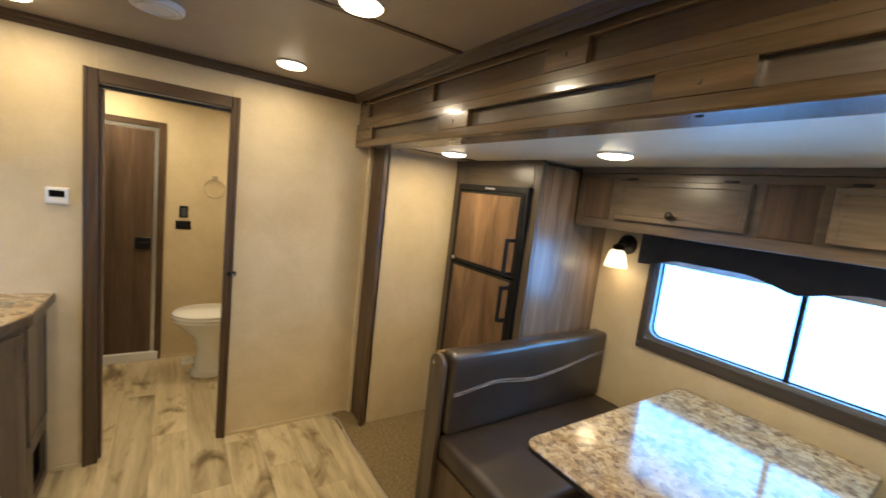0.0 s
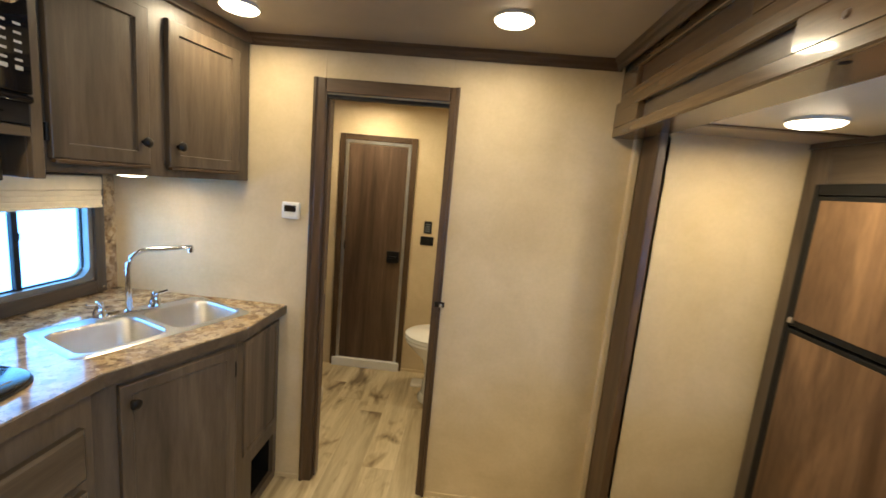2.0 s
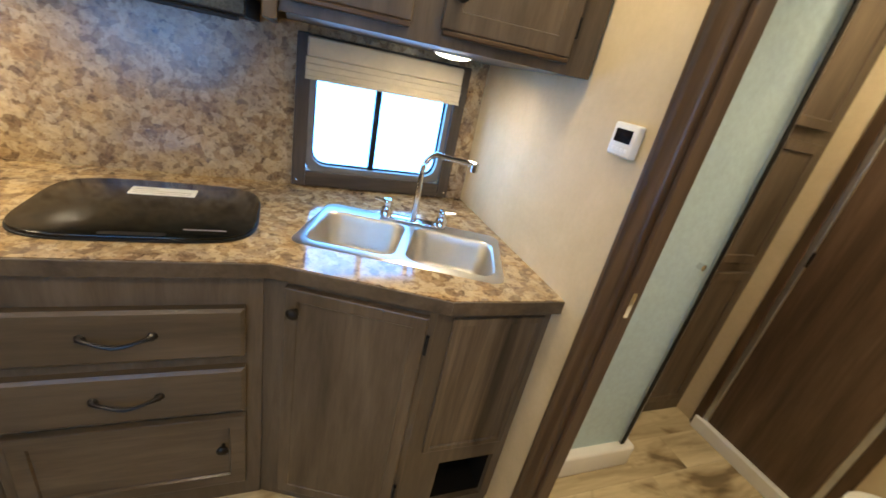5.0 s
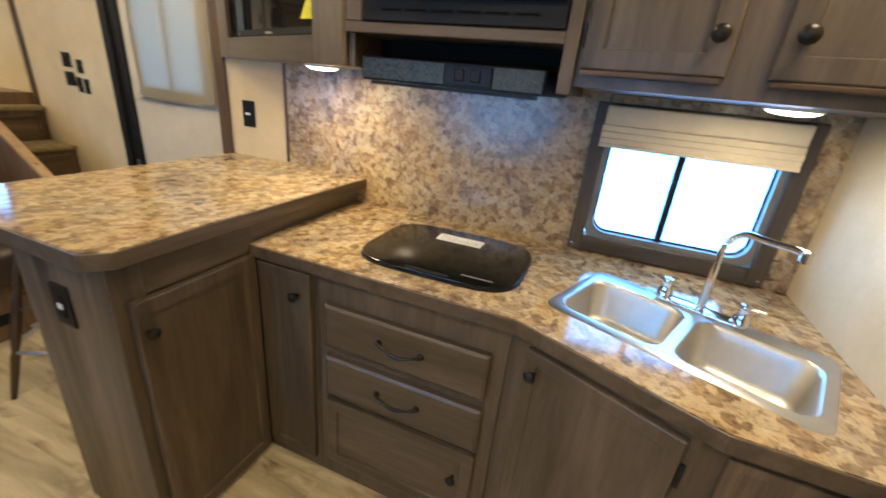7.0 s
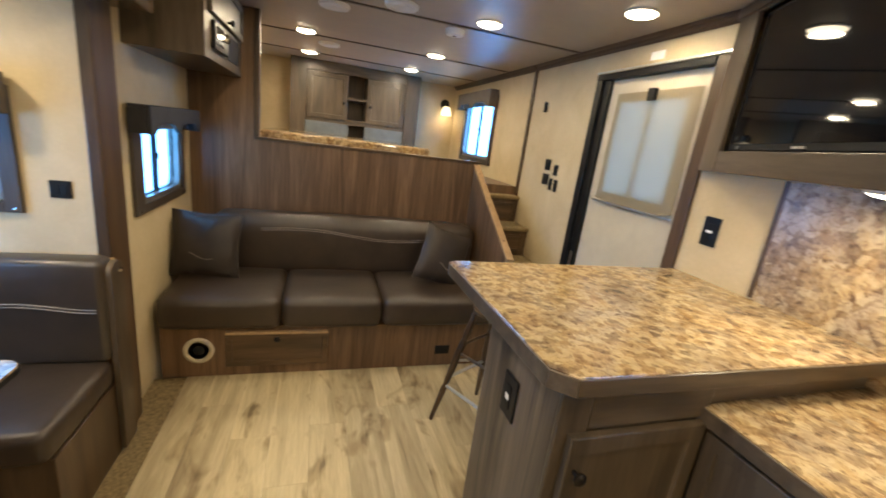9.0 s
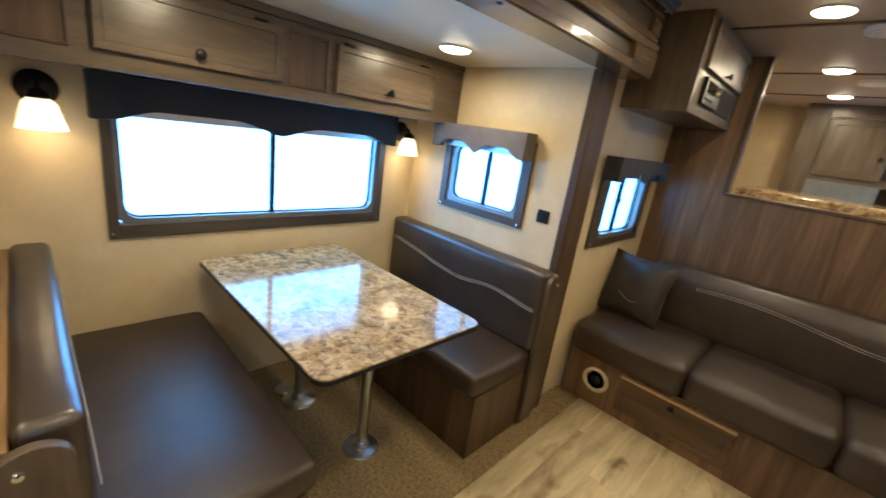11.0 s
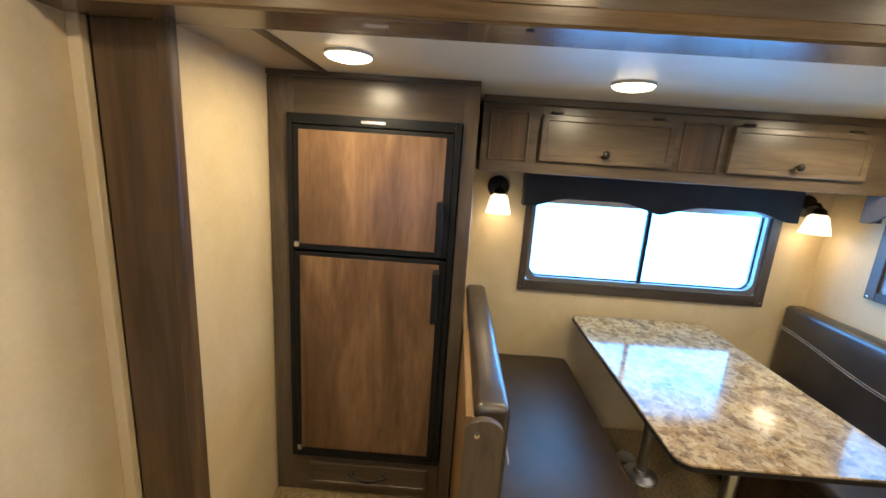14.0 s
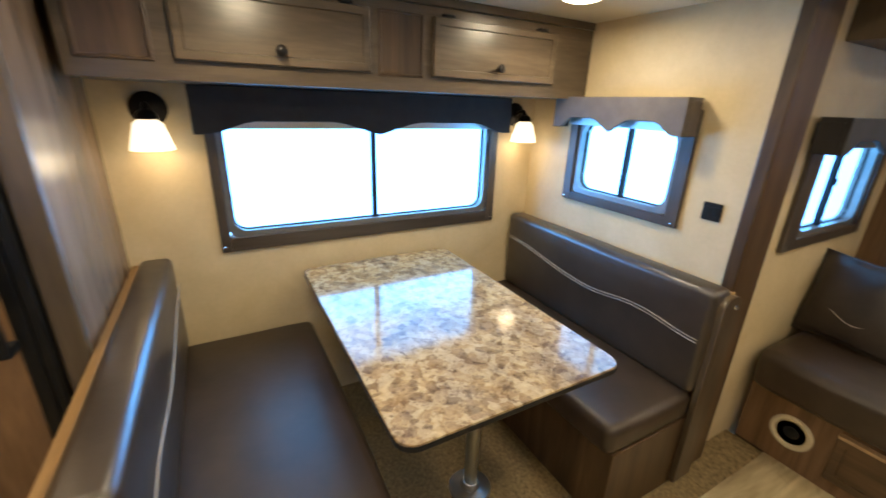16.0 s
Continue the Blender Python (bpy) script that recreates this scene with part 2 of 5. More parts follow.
def frosted(name, colour, share):
    """Pebbled privacy glass, mostly scattering; its pale blue-green includes reflected daylight as colour."""
    m, n, l, b = mat(name, 0.12)
    v = coords(n, l, (1, 1, 1))
    f = tex(n, l, v, 45, 3, 0.6)
    l.new(ramp(n, l, f, [(0.3, tuple(c * 0.8 for c in colour)), (0.7, colour)]), b.inputs["Base Color"])
    bump(n, l, b, tex(n, l, v, 110, 2, 0.5), 0.6, 0.002)
    tr, mx = n.new("ShaderNodeBsdfTranslucent"), n.new("ShaderNodeMixShader")
    tr.inputs[0].default_value = (*colour, 1)
    mx.inputs[0].default_value = share
    l.new(b.outputs[0], mx.inputs[1])
    l.new(tr.outputs[0], mx.inputs[2])
    l.new(mx.outputs[0], n["Material Output"].inputs[0])
    return m


SHOWERGLASS = frosted("shower_glass", (0.68, 0.80, 0.80), 0.4)
LENS = glow("lamp_lens", (1.0, 0.84, 0.58), 17.0)
SHADE = glow("lamp_shade_glass", (1.0, 0.84, 0.58), 2.2)
# glow that stands in for blown-out daylight behind the windows
DAYGLOW = glow("daylight_glow", (0.185, 0.48, 1.0), 7.3)


def cover_cloth(name, front, through_colour, share):
    """Thin tan cloth that lets some daylight through."""
    m, n, l, b = mat(name, 0.6)
    b.inputs["Base Color"].default_value = (*front, 1)
    tr, mx = n.new("ShaderNodeBsdfTranslucent"), n.new("ShaderNodeMixShader")
    tr.inputs[0].default_value = (*through_colour, 1)
    mx.inputs[0].default_value = share
    l.new(b.outputs[0], mx.inputs[1])
    l.new(tr.outputs[0], mx.inputs[2])
    l.new(mx.outputs[0], n["Material Output"].inputs[0])
    return m


COVER = cover_cloth("tan_cover_cloth", (0.27, 0.225, 0.145), (0.62, 0.50, 0.32), 0.2)
HAMMER = plain("hammered_grey_metal", (0.07, 0.062, 0.047), 0.32, 0.9, vary=0.5, scale=160, bumpy=1.0, fine=260)
MESHWIN = plain("dark_mesh", (0.035, 0.035, 0.033), 0.12, vary=0.2, scale=300)
KEYPRINT = plain("key_print", (0.35, 0.34, 0.32), 0.5)

# ---- mesh helpers ----


def part(name, bm, material, parent=None, label="", smooth=False):
    me = bpy.data.meshes.new(name)
    bmesh.ops.recalc_face_normals(bm, faces=bm.faces)
    bm.to_mesh(me)
    bm.free()
    me.materials.append(material)
    if smooth:
        for p in me.polygons:
            p.use_smooth = True
        me.set_sharp_from_angle(angle=radians(38))
    ob = new(name, me)
    if parent is not None:
        ob.parent = parent
    if label:
        tagged(ob, label)
    return ob


def thing(name, m, label, category, group="", kind=""):
    ob = new(name)
    ob.empty_display_size = 0.1
    ob.matrix_world = m
    return tagged(ob, label, category, group, kind)


def face(x, y, z, facing):
    """A local frame on a vertical face: x runs to the right seen from the front, z up, the front looks to -y."""
    return pose(x, y, z, 0, 0, {"-y": 0, "+x": 90, "+y": 180, "-x": -90}.get(facing, facing) if isinstance(facing, str) else facing)


def box(x0, x1, y0, y1, z0, z1, bevel=0.0, seg=2, bm=None):
    one = bmesh.new()
    bmesh.ops.create_cube(one, size=1, matrix=Matrix.Translation(((x0 + x1) / 2, (y0 + y1) / 2, (z0 + z1) / 2)) @ Matrix.Diagonal((abs(x1 - x0), abs(y1 - y0), abs(z1 - z0), 1)))
    if bevel:
        bmesh.ops.bevel(one, geom=one.edges[:], offset=bevel, segments=seg, profile=0.5, affect="EDGES")
    if bm is None:
        return one
    me = bpy.data.meshes.new("tmp")
    one.to_mesh(me)
    one.free()
    bm.from_mesh(me)
    bpy.data.meshes.remove(me)
    return bm


def prism(pts, z0, z1, bevel=0.0, seg=2):
    """A plate with the outline pts (x, y)."""
    bm = bmesh.new()
    f = bm.faces.new([bm.verts.new((x, y, z0)) for x, y in pts])
    r = bmesh.ops.extrude_face_region(bm, geom=[f])
    bmesh.ops.translate(bm, vec=(0, 0, z1 - z0), verts=[v for v in r["geom"] if isinstance(v, bmesh.types.BMVert)])
    if bevel:
        bmesh.ops.bevel(bm, geom=[e for e in bm.edges if abs(e.verts[0].co.z - e.verts[1].co.z) < 1e-6], offset=bevel, segments=seg, profile=0.5, affect="EDGES")
    return bm


def upright(bm):
    """Turns a plate so that its outline stands up and its thickness runs along -y."""
    bmesh.ops.rotate(bm, cent=(0, 0, 0), matrix=Matrix.Rotation(radians(90), 3, "X"), verts=bm.verts)
    return bm


def rounded(x0, x1, y0, y1, r, n=6):
    pts = []
    for cx, cy, a in ((x1 - r, y1 - r, 0), (x0 + r, y1 - r, 90), (x0 + r, y0 + r, 180), (x1 - r, y0 + r, 270)):
        pts += [(cx + r * math.cos(radians(a + 90 * i / n)), cy + r * math.sin(radians(a + 90 * i / n))) for i in range(n + 1)]
    return pts


def lathe(profile, seg=20, bm=None):
    bm = bm or bmesh.new()
    rings = [[bm.verts.new((r * math.cos(2 * math.pi * i / seg), r * math.sin(2 * math.pi * i / seg), z)) for i in range(seg)] for r, z in profile]
    for a, b in zip(rings, rings[1:]):
        for i in range(seg):
            bm.faces.new((a[i], a[(i + 1) % seg], b[(i + 1) % seg], b[i]))
    for ring in (rings[0], rings[-1]):
        if (ring[0].co - ring[seg // 2].co).length > 1e-5:
            bm.faces.new(ring)
    return bm


def tube(pts, radius, seg=10, bm=None):
    """A round bar along pts; radius may be one number or one for each point."""
    bm = bm or bmesh.new()
    pts = [Vector(p) for p in pts]
    radii = radius if isinstance(radius, (list, tuple)) else [radius] * len(pts)
    rings = []
    for i, p in enumerate(pts):
        d = (pts[min(i + 1, len(pts) - 1)] - pts[max(i - 1, 0)]).normalized()
        side = d.cross(Vector((0, 0, 1)) if abs(d.z) < 0.95 else Vector((1, 0, 0))).normalized()
        up = side.cross(d)
        rings.append([bm.verts.new(p + radii[i] * (math.cos(2 * math.pi * k / seg) * side + math.sin(2 * math.pi * k / seg) * up)) for k in range(seg)])
    for a, b in zip(rings, rings[1:]):
        for k in range(seg):
            bm.faces.new((a[k], a[(k + 1) % seg], b[(k + 1) % seg], b[k]))
    bm.faces.new(rings[0])
    bm.faces.new(rings[-1])
    return bm


def moved(bm, m):
    bmesh.ops.transform(bm, matrix=m, verts=bm.verts)
    return bm


def cushion(x0, x1, y0, y1, z0, z1, r=0.05, puff=0.012):
    """A soft block with round edges and slightly swollen faces."""
    bm = box(x0, x1, y0, y1, z0, z1, r, 4)
    bmesh.ops.subdivide_edges(bm, edges=[e for e in bm.edges if e.calc_length() > 0.12], cuts=5, use_grid_fill=True)
    c, h = Vector(((x0 + x1) / 2, (y0 + y1) / 2, (z0 + z1) / 2)), Vector(((x1 - x0) / 2, (y1 - y0) / 2, (z1 - z0) / 2))
    for v in bm.verts:
        q = [(v.co[i] - c[i]) / h[i] for i in range(3)]
        for i in range(3):
            j, k = (i + 1) % 3, (i + 2) % 3
            v.co[i] += puff * q[i] * max(0, 1 - q[j] ** 2) * max(0, 1 - q[k] ** 2)
        v.co += Vector((0, 0, 0.004 * noise.noise(v.co * 7)))
    return bm


def panel_door(w, h, t=0.02, rail=0.055, depth=0.008, raised=False):
    """A framed door: x 0..w, z 0..h, back at y 0, front at -t, with a sunk panel."""
    bm = box(0, w, -t, 0, 0, h)
    front = [f for f in bm.faces if f.calc_center_median().y < -t + 1e-5]
    bmesh.ops.inset_individual(bm, faces=front, thickness=rail)
    bmesh.ops.inset_individual(bm, faces=front, thickness=0.004, depth=-depth)
    if raised:
        bmesh.ops.inset_individual(bm, faces=front, thickness=0.02, depth=depth * 0.7)
    outer = [e for e in bm.edges if all(abs(v.co.x) < 1e-6 or abs(v.co.x - w) < 1e-6 or abs(v.co.z) < 1e-6 or abs(v.co.z - h) < 1e-6 for v in e.verts) and all(v.co.y < -t + 1e-5 for v in e.verts)]
    bmesh.ops.bevel(bm, geom=outer, offset=0.004, segments=2, profile=0.5, affect="EDGES")
    return bm


def knob_mesh():
    bm = lathe([(0.006, 0.0), (0.006, 0.014), (0.009, 0.017), (0.016, 0.02), (0.017, 0.026), (0.012, 0.031), (0.0035, 0.033)], 18)
    bmesh.ops.rotate(bm, cent=(0, 0, 0), matrix=Matrix.Rotation(radians(90), 3, "X"), verts=bm.verts)
    return bm


def knob(parent, x, z, y):
    return part("knob", moved(knob_mesh(), Matrix.Translation((x, y, z))), BRONZE, parent, "dark bronze knob", True)


def pull(parent, x, z, y, w=0.1):
    """A bow handle: a slim drooping bar between two flared, round end pads."""
    n = 16
    pts = [(x + w * (i / n - 0.5), y - 0.006 - 0.018 * math.sin(math.pi * i / n) ** 0.5, z + 0.006 - 0.014 * math.sin(math.pi * i / n) ** 2) for i in range(n + 1)]
    bm = tube(pts, [0.0045 + 0.0055 * abs(2 * i / n - 1) ** 8 + 0.002 * math.cos(math.pi * (2 * i / n - 1) / 2) ** 4 for i in range(n + 1)], 8)
    for sx in (-1, 1):
        pad = moved(lathe([(0.011, 0), (0.012, 0.004), (0.009, 0.009), (0.004, 0.012)], 12), pose(x + sx * w / 2, y + 0.002, z + 0.006, 90))
        me = bpy.data.meshes.new("pad")
        pad.to_mesh(me)
        pad.free()
        bm.from_mesh(me)
        bpy.data.meshes.remove(me)
    return part("handle", bm, BRONZE, parent, "dark bronze bow handle", True)


def solid(name, m, xs, zs, holes, y0, y1, material, label, category):
    """A wall slab from xs[0] to xs[-1] and zs[0] to zs[-1], between y0 and y1, with openings (x0, x1, z0, z1) right through."""
    X = sorted({*xs, *(h[0] for h in holes), *(h[1] for h in holes)})
    Z = sorted({*zs, *(h[2] for h in holes), *(h[3] for h in holes)})
    full = {(i, k) for i in range(len(X) - 1) for k in range(len(Z) - 1) if not any(h[0] - 1e-6 < (X[i] + X[i + 1]) / 2 < h[1] + 1e-6 and h[2] - 1e-6 < (Z[k] + Z[k + 1]) / 2 < h[3] + 1e-6 for h in holes)}
    bm, vs = bmesh.new(), {}

    def v(i, y, k):
        if (i, y, k) not in vs:
            vs[i, y, k] = bm.verts.new((X[i], y, Z[k]))
        return vs[i, y, k]

    for i, k in full:
        for y in (y0, y1):
            bm.faces.new((v(i, y, k), v(i + 1, y, k), v(i + 1, y, k + 1), v(i, y, k + 1)))
        for di, dk, a, b in ((-1, 0, (i, k), (i, k + 1)), (1, 0, (i + 1, k), (i + 1, k + 1)), (0, -1, (i, k), (i + 1, k)), (0, 1, (i, k + 1), (i + 1, k + 1))):
            if (i + di, k + dk) not in full:
                bm.faces.new((v(a[0], y0, a[1]), v(b[0], y0, b[1]), v(b[0], y1, b[1]), v(a[0], y1, a[1])))
    ob = part(name, bm, material)
    ob.matrix_world = m
    return tagged(ob, label, category, kind="structure")

# ---- the large structure ----
KX, RX, BY, CZ = -0.46, 1.97, 3.77, 2.125      # kitchen wall, far side wall, bathroom wall, ceiling
SX, SY0, SY1, SZ = 3.10, 0.86, 3.565, 1.82      # slide-out: back wall, end walls, ceiling
FRONT, BACK = -2.45, 5.09                       # far walls of the bed loft and of the bathroom
BEDY, BEDZ = -0.40, 1.32                        # wall under the loft, its top

ground = part("ground", box(-400, 400, -400, 400, -0.9, -0.8), GROUND)
tagged(ground, "pale dusty yard around the trailer", "ground", kind="structure")

# side wall with the kitchen: local x runs along +y from FRONT
solid("wall_west", face(KX, FRONT, 0, "+x"), (0, BACK - FRONT), (-0.1, CZ), [(0.52, 1.32, 1.33, 1.90), (2.98, 3.74, 0.02, 1.93), (5.535, 6.095, 0.975, 1.42)], 0, 0.05, WALL, "beige mottled wall beside the kitchen", "wall")
solid("wall_bath", face(KX, BY, 0, "-y"), (0, RX - KX), (0, CZ), [(1.015, 1.566, 0, 1.90)], 0, 0.045, WALL, "beige papered partition with a doorway", "wall")
solid("wall_rear", face(KX, BACK, 0, "-y"), (0, RX - KX), (-0.1, CZ), [], 0, 0.05, WALL, "beige rear wall of the washroom", "wall")
solid("wall_front", face(RX, FRONT, 0, "+y"), (0, RX - KX), (0, CZ), [], 0, 0.05, WALL, "beige wall at the head of the loft", "wall")
# local x runs along -y from y = SY0
solid("wall_east", face(RX, SY0, 0, "-x"), (0.05, SY0 - FRONT), (-0.1, CZ), [(0.44, 1.035, 0.985, 1.39)], 0, 0.05, WALL, "beige papered wall beside the sofa", "wall")
solid("wall_east_washroom", face(RX, BACK, 0, "-x"), (0, BACK - SY1 - 0.05), (-0.1, CZ), [], 0, 0.05, WALL, "beige side wall of the washroom", "wall")
solid("wall_slide_back", face(SX, SY1, 0, "-x"), (-0.05, SY1 - SY0 + 0.05), (-0.1, SZ + 0.05), [(SY1 - 2.425, SY1 - 1.15, 0.905, 1.42)], 0, 0.05, WALL, "beige rear wall of the dinette slide-out", "wall")
solid("wall_slide_end", face(SX, SY0, 0, "+y"), (0, SX - RX + 0.03), (-0.1, SZ + 0.05), [(SX - 2.755, SX - 2.23, 1.06, 1.42)], 0, 0.05, WALL, "beige end wall of the slide-out", "wall")
solid("wall_slide_fridge", face(RX - 0.03, SY1, 0, "-y"), (0, SX - RX + 0.03), (-0.1, SZ + 0.05), [], 0, 0.05, WALL, "beige end wall beside the fridge", "wall")
solid("wall_over_slide", face(RX + 0.01, SY1 + 0.05, 0, "-x"), (0, SY1 - SY0 + 0.1), (SZ + 0.06, CZ), [], 0, 0.04, TRIM, "header wall above the slide-out", "wall")

ceiling = part("ceiling", box(KX, RX, FRONT, BACK, CZ, CZ + 0.05), CEIL)
tagged(ceiling, "taupe panelled ceiling with dark seams", "ceiling", kind="structure")
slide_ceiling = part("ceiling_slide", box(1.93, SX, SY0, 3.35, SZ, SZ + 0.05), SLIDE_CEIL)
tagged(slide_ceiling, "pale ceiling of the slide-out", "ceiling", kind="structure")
sc2 = part("ceiling_slide_end", box(1.93, SX, 3.35, SY1, SZ, SZ + 0.05), CEIL)
tagged(sc2, "taupe ceiling strip above the fridge", "ceiling", kind="structure")
s = part("trim_seam", box(1.95, 2.46, 3.335, 3.365, SZ - 0.006, SZ, 0.002), TRIM_H)
tagged(s, "dark strip over a seam in the slide-out ceiling", "trim", kind="structure")
for y in (2.62, 0.2, -0.87, -1.72):
    s = part("trim_seam", box(KX + 0.03, RX - 0.03 if y < 0.9 else 1.79, y - 0.014, y + 0.014, CZ - 0.006, CZ, 0.002), TRIM_H)
    tagged(s, "dark strip over a ceiling seam", "trim", kind="structure")

floor = part("floor", box(KX, RX - 0.03, BEDY, BACK, -0.1, -0.006), TRIM_H)
tagged(floor, "pale oak-look vinyl plank floor", "floor", kind="structure")
carpet = part("floor_carpet", box(1.812, SX, SY0, SY1, -0.1, 0.012, 0.005), CARPET)
tagged(carpet, "tan carpet on the slide-out floor", "carpet", kind="structure")
carpet2 = part("floor_carpet", box(1.812, RX, 0.42, SY0 - 0.002, -0.1, 0.010, 0.004), CARPET)
carpet3 = part("floor_carpet", box(1.80, RX, SY1 + 0.001, BY - 0.002, -0.1, 0.011, 0.004), CARPET)
tagged(carpet3, "scrap of tan carpet at the foot of the post", "carpet", kind="structure")
tagged(carpet2, "strip of tan carpet beside the sofa", "carpet", kind="structure")

# cove trim under the ceiling: stepped profile
def cove(name, m, length):
    prof = [(0, 0), (0, -0.042), (-0.006, -0.044), (-0.010, -0.034), (-0.016, -0.030), (-0.020, -0.018), (-0.028, -0.013), (-0.034, 0)]
    bm = bmesh.new()
    a = [bm.verts.new((0, y, z)) for y, z in prof]
    b = [bm.verts.new((length, y, z)) for y, z in prof]
    for i in range(len(prof)):
        j = (i + 1) % len(prof)
        bm.faces.new((a[i], a[j], b[j], b[i]))
    bm.faces.new(a)
    bm.faces.new(b)
    ob = part(name, bm, TRIM_H)
    ob.matrix_world = m
    return tagged(ob, "dark wood cove moulding under the ceiling", "moulding", kind="structure")

cove("trim_cove", face(KX + 0.66, BY, CZ - 0.001, "-y"), 1.61)
cove("trim_cove", face(KX, -0.38, CZ - 0.001, "+x"), 2.04)
cove("trim_cove", face(KX, FRONT, CZ - 0.001, "+x"), 2.05)
cove("trim_cove", face(1.80, BY, CZ - 0.001, "-x"), 3.15)

for x0, x1 in ((KX + 0.83, KX + 0.962), (KX + 1.61, RX - 0.06)):
    b = part("baseboard", box(x0, x1, BY - 0.008, BY, 0, 0.022, 0.003), WALL)
    tagged(b, "slim beige baseboard", "baseboard", kind="structure")
b = part("baseboard", box(0.80, RX, BACK - 0.008, BACK, 0, 0.022, 0.003), WALL)
tagged(b, "slim beige baseboard", "baseboard", kind="structure")
for x in (0.548, 1.113):
    s = part("trim_seam", box(x - 0.004, x + 0.004, BY - 0.004, BY, 1.967, CZ - 0.04), WALL)
    tagged(s, "thin beige batten over a wall seam", "trim", kind="structure")

# casing of the washroom doorway: a flat board with a raised outer bead
def bead_board(outer, inner, h):
    bm, w = bmesh.new(), abs(inner - outer)
    sgn = 1 if inner > outer else -1
    prof = [(0, 0), (0, -0.019), (0.004, -0.021), (0.012, -0.021), (0.016, -0.015), (0.020, -0.0125), (w - 0.010, -0.0115), (w - 0.004, -0.009), (w, -0.005), (w, 0)]
    ends = [[bm.verts.new((outer + sgn * x, y, z)) for x, y in prof] for z in (0, h)]
    for i in range(len(prof)):
        j = (i + 1) % len(prof)
        bm.faces.new((ends[0][i], ends[0][j], ends[1][j], ends[1][i]))
    for e in ends:
        bm.faces.new(e)
    return bm

door_1 = thing("door_1", face(0.53, BY, 0, "-y"), "brown wood casing of an open pocket doorway", "door casing", kind="structure")
part("side_casing", bead_board(-0.027, 0.03, 1.965), TRIM, door_1)
part("side_casing", bead_board(0.615, 0.572, 1.965), TRIM, door_1)
part("head_casing", box(0.03, 0.572, -0.016, 0, 1.905, 1.965, 0.004), TRIM_H, door_1)
part("jamb", box(0.017, 0.03, 0.0, 0.06, 0, 1.90, 0.002), TRIM, door_1)
part("jamb", box(0.572, 0.584, 0.0, 0.06, 0, 1.90, 0.002), TRIM, door_1)
part("track", box(0.03, 0.572, 0.008, 0.036, 1.885, 1.90), BLACK, door_1, "black sliding track")
edge = part("door_edge", box(0.031, 0.044, 0.014, 0.059, 0.012, 1.883, 0.002), DOORWOOD, door_1, "edge of the pocket door")
part("edge_catch", box(0.044, 0.046, 0.028, 0.042, 0.98, 1.05, 0.0005), CHROME, edge)
latch = part("latch", box(0.584, 0.632, -0.026, -0.016, 0.99, 1.016, 0.004), BRONZE, door_1, "dark latch with a chrome knob")
part("latch_knob", moved(lathe([(0.008, 0), (0.009, 0.012), (0.004, 0.014)], 12), pose(0.615, -0.027, 1.003, 90)), CHROME, latch)

# casings of the slide-out
for y0, y1 in ((3.565, 3.735), (0.70, 0.872)):
    c = part("trim_casing", box(1.925, RX, y0, y1, 0, 1.815, 0.006), TRIM)
    tagged(c, "tall dark wood casing post of the slide-out", "post", kind="structure")
c = part("trim_edge", box(1.905, 1.940, 3.53, 3.565, 0.012, SZ, 0.006), TRIM)
tagged(c, "fluted wood edge strip beside the post", "trim", kind="structure")
c = part("trim_edge", box(1.90, 1.925, 3.735, BY, 0, 1.815, 0.004), WALL)
tagged(c, "beige corner strip beside the post", "trim", kind="structure")

# header beam over the slide-out: two tiers of framed panels, local x along -y from the washroom wall
beam = thing("header_beam", face(1.83, BY, 0, "-x"), "glossy brown wood fascia with recessed panels above the slide-out", "beam", kind="structure")
BL = 3.14
def fascia(name, z0, z1, holes, y0, y1):
    X = [0, *[v for h in holes for v in h[:2]], BL]
    bm = bmesh.new()
    box(0, BL, y0, y1, z0, holes[0][2], 0.003, 1, bm)
    box(0, BL, y0, y1, holes[0][3], z1, 0.003, 1, bm)
    for a, b in zip(X[::2], X[1::2]):
        box(a, b, y0, y1, holes[0][2], holes[0][3], 0, 1, bm)
    return part(name, bm, BEAM, beam)
up = [(0.15, 0.80, 1.99, 2.065), (0.88, 1.55, 1.99, 2.065), (1.71, 2.36, 1.99, 2.065), (2.45, 3.05, 1.99, 2.065)]
low = [(0.24, 0.97, 1.852, 1.915), (1.185, 1.935, 1.852, 1.915), (2.145, 2.90, 1.852, 1.915)]
fascia("upper_fascia", 1.952, CZ, up, -0.008, 0.012)
fascia("lower_fascia", 1.815, 1.952, low, -0.022, 0.004)
for h in up:
    part("panel", box(h[0] - 0.01, h[1] + 0.01, 0.012, 0.02, h[2] - 0.01, h[3] + 0.01), TRIM_H, beam, "dark recessed panel")
for h in low:
    part("panel", box(h[0] - 0.01, h[1] + 0.01, 0.004, 0.012, h[2] - 0.01, h[3] + 0.01), CAB_H, beam, "brown recessed panel")
part("soffit", box(0, BL, -0.018, 0.12, 1.812, 1.826, 0.002), BEAM, beam)
part("back_board", box(0, BL, 0.022, 0.03, 1.826, CZ), TRIM_H, beam)
for x in (0.85, 1.08, 1.63, 2.04, 2.40):
    part("screw_cap", moved(lathe([(0.008, 0), (0.006, 0.004)], 10), pose(x, -0.022 if x in (1.08, 2.04) else -0.008, 1.88 if x in (1.08, 2.04) else 2.03, 90)), TRIM, beam)
# dark discs under the soffit drawn for the shade of two screw holes
for x in (1.06, 2.04):
    part("screw_hole", moved(lathe([(0.009, 0), (0.009, 0.003)], 12), pose(x, 0.008, 1.8105)), HOLLOW_SHADE, beam)

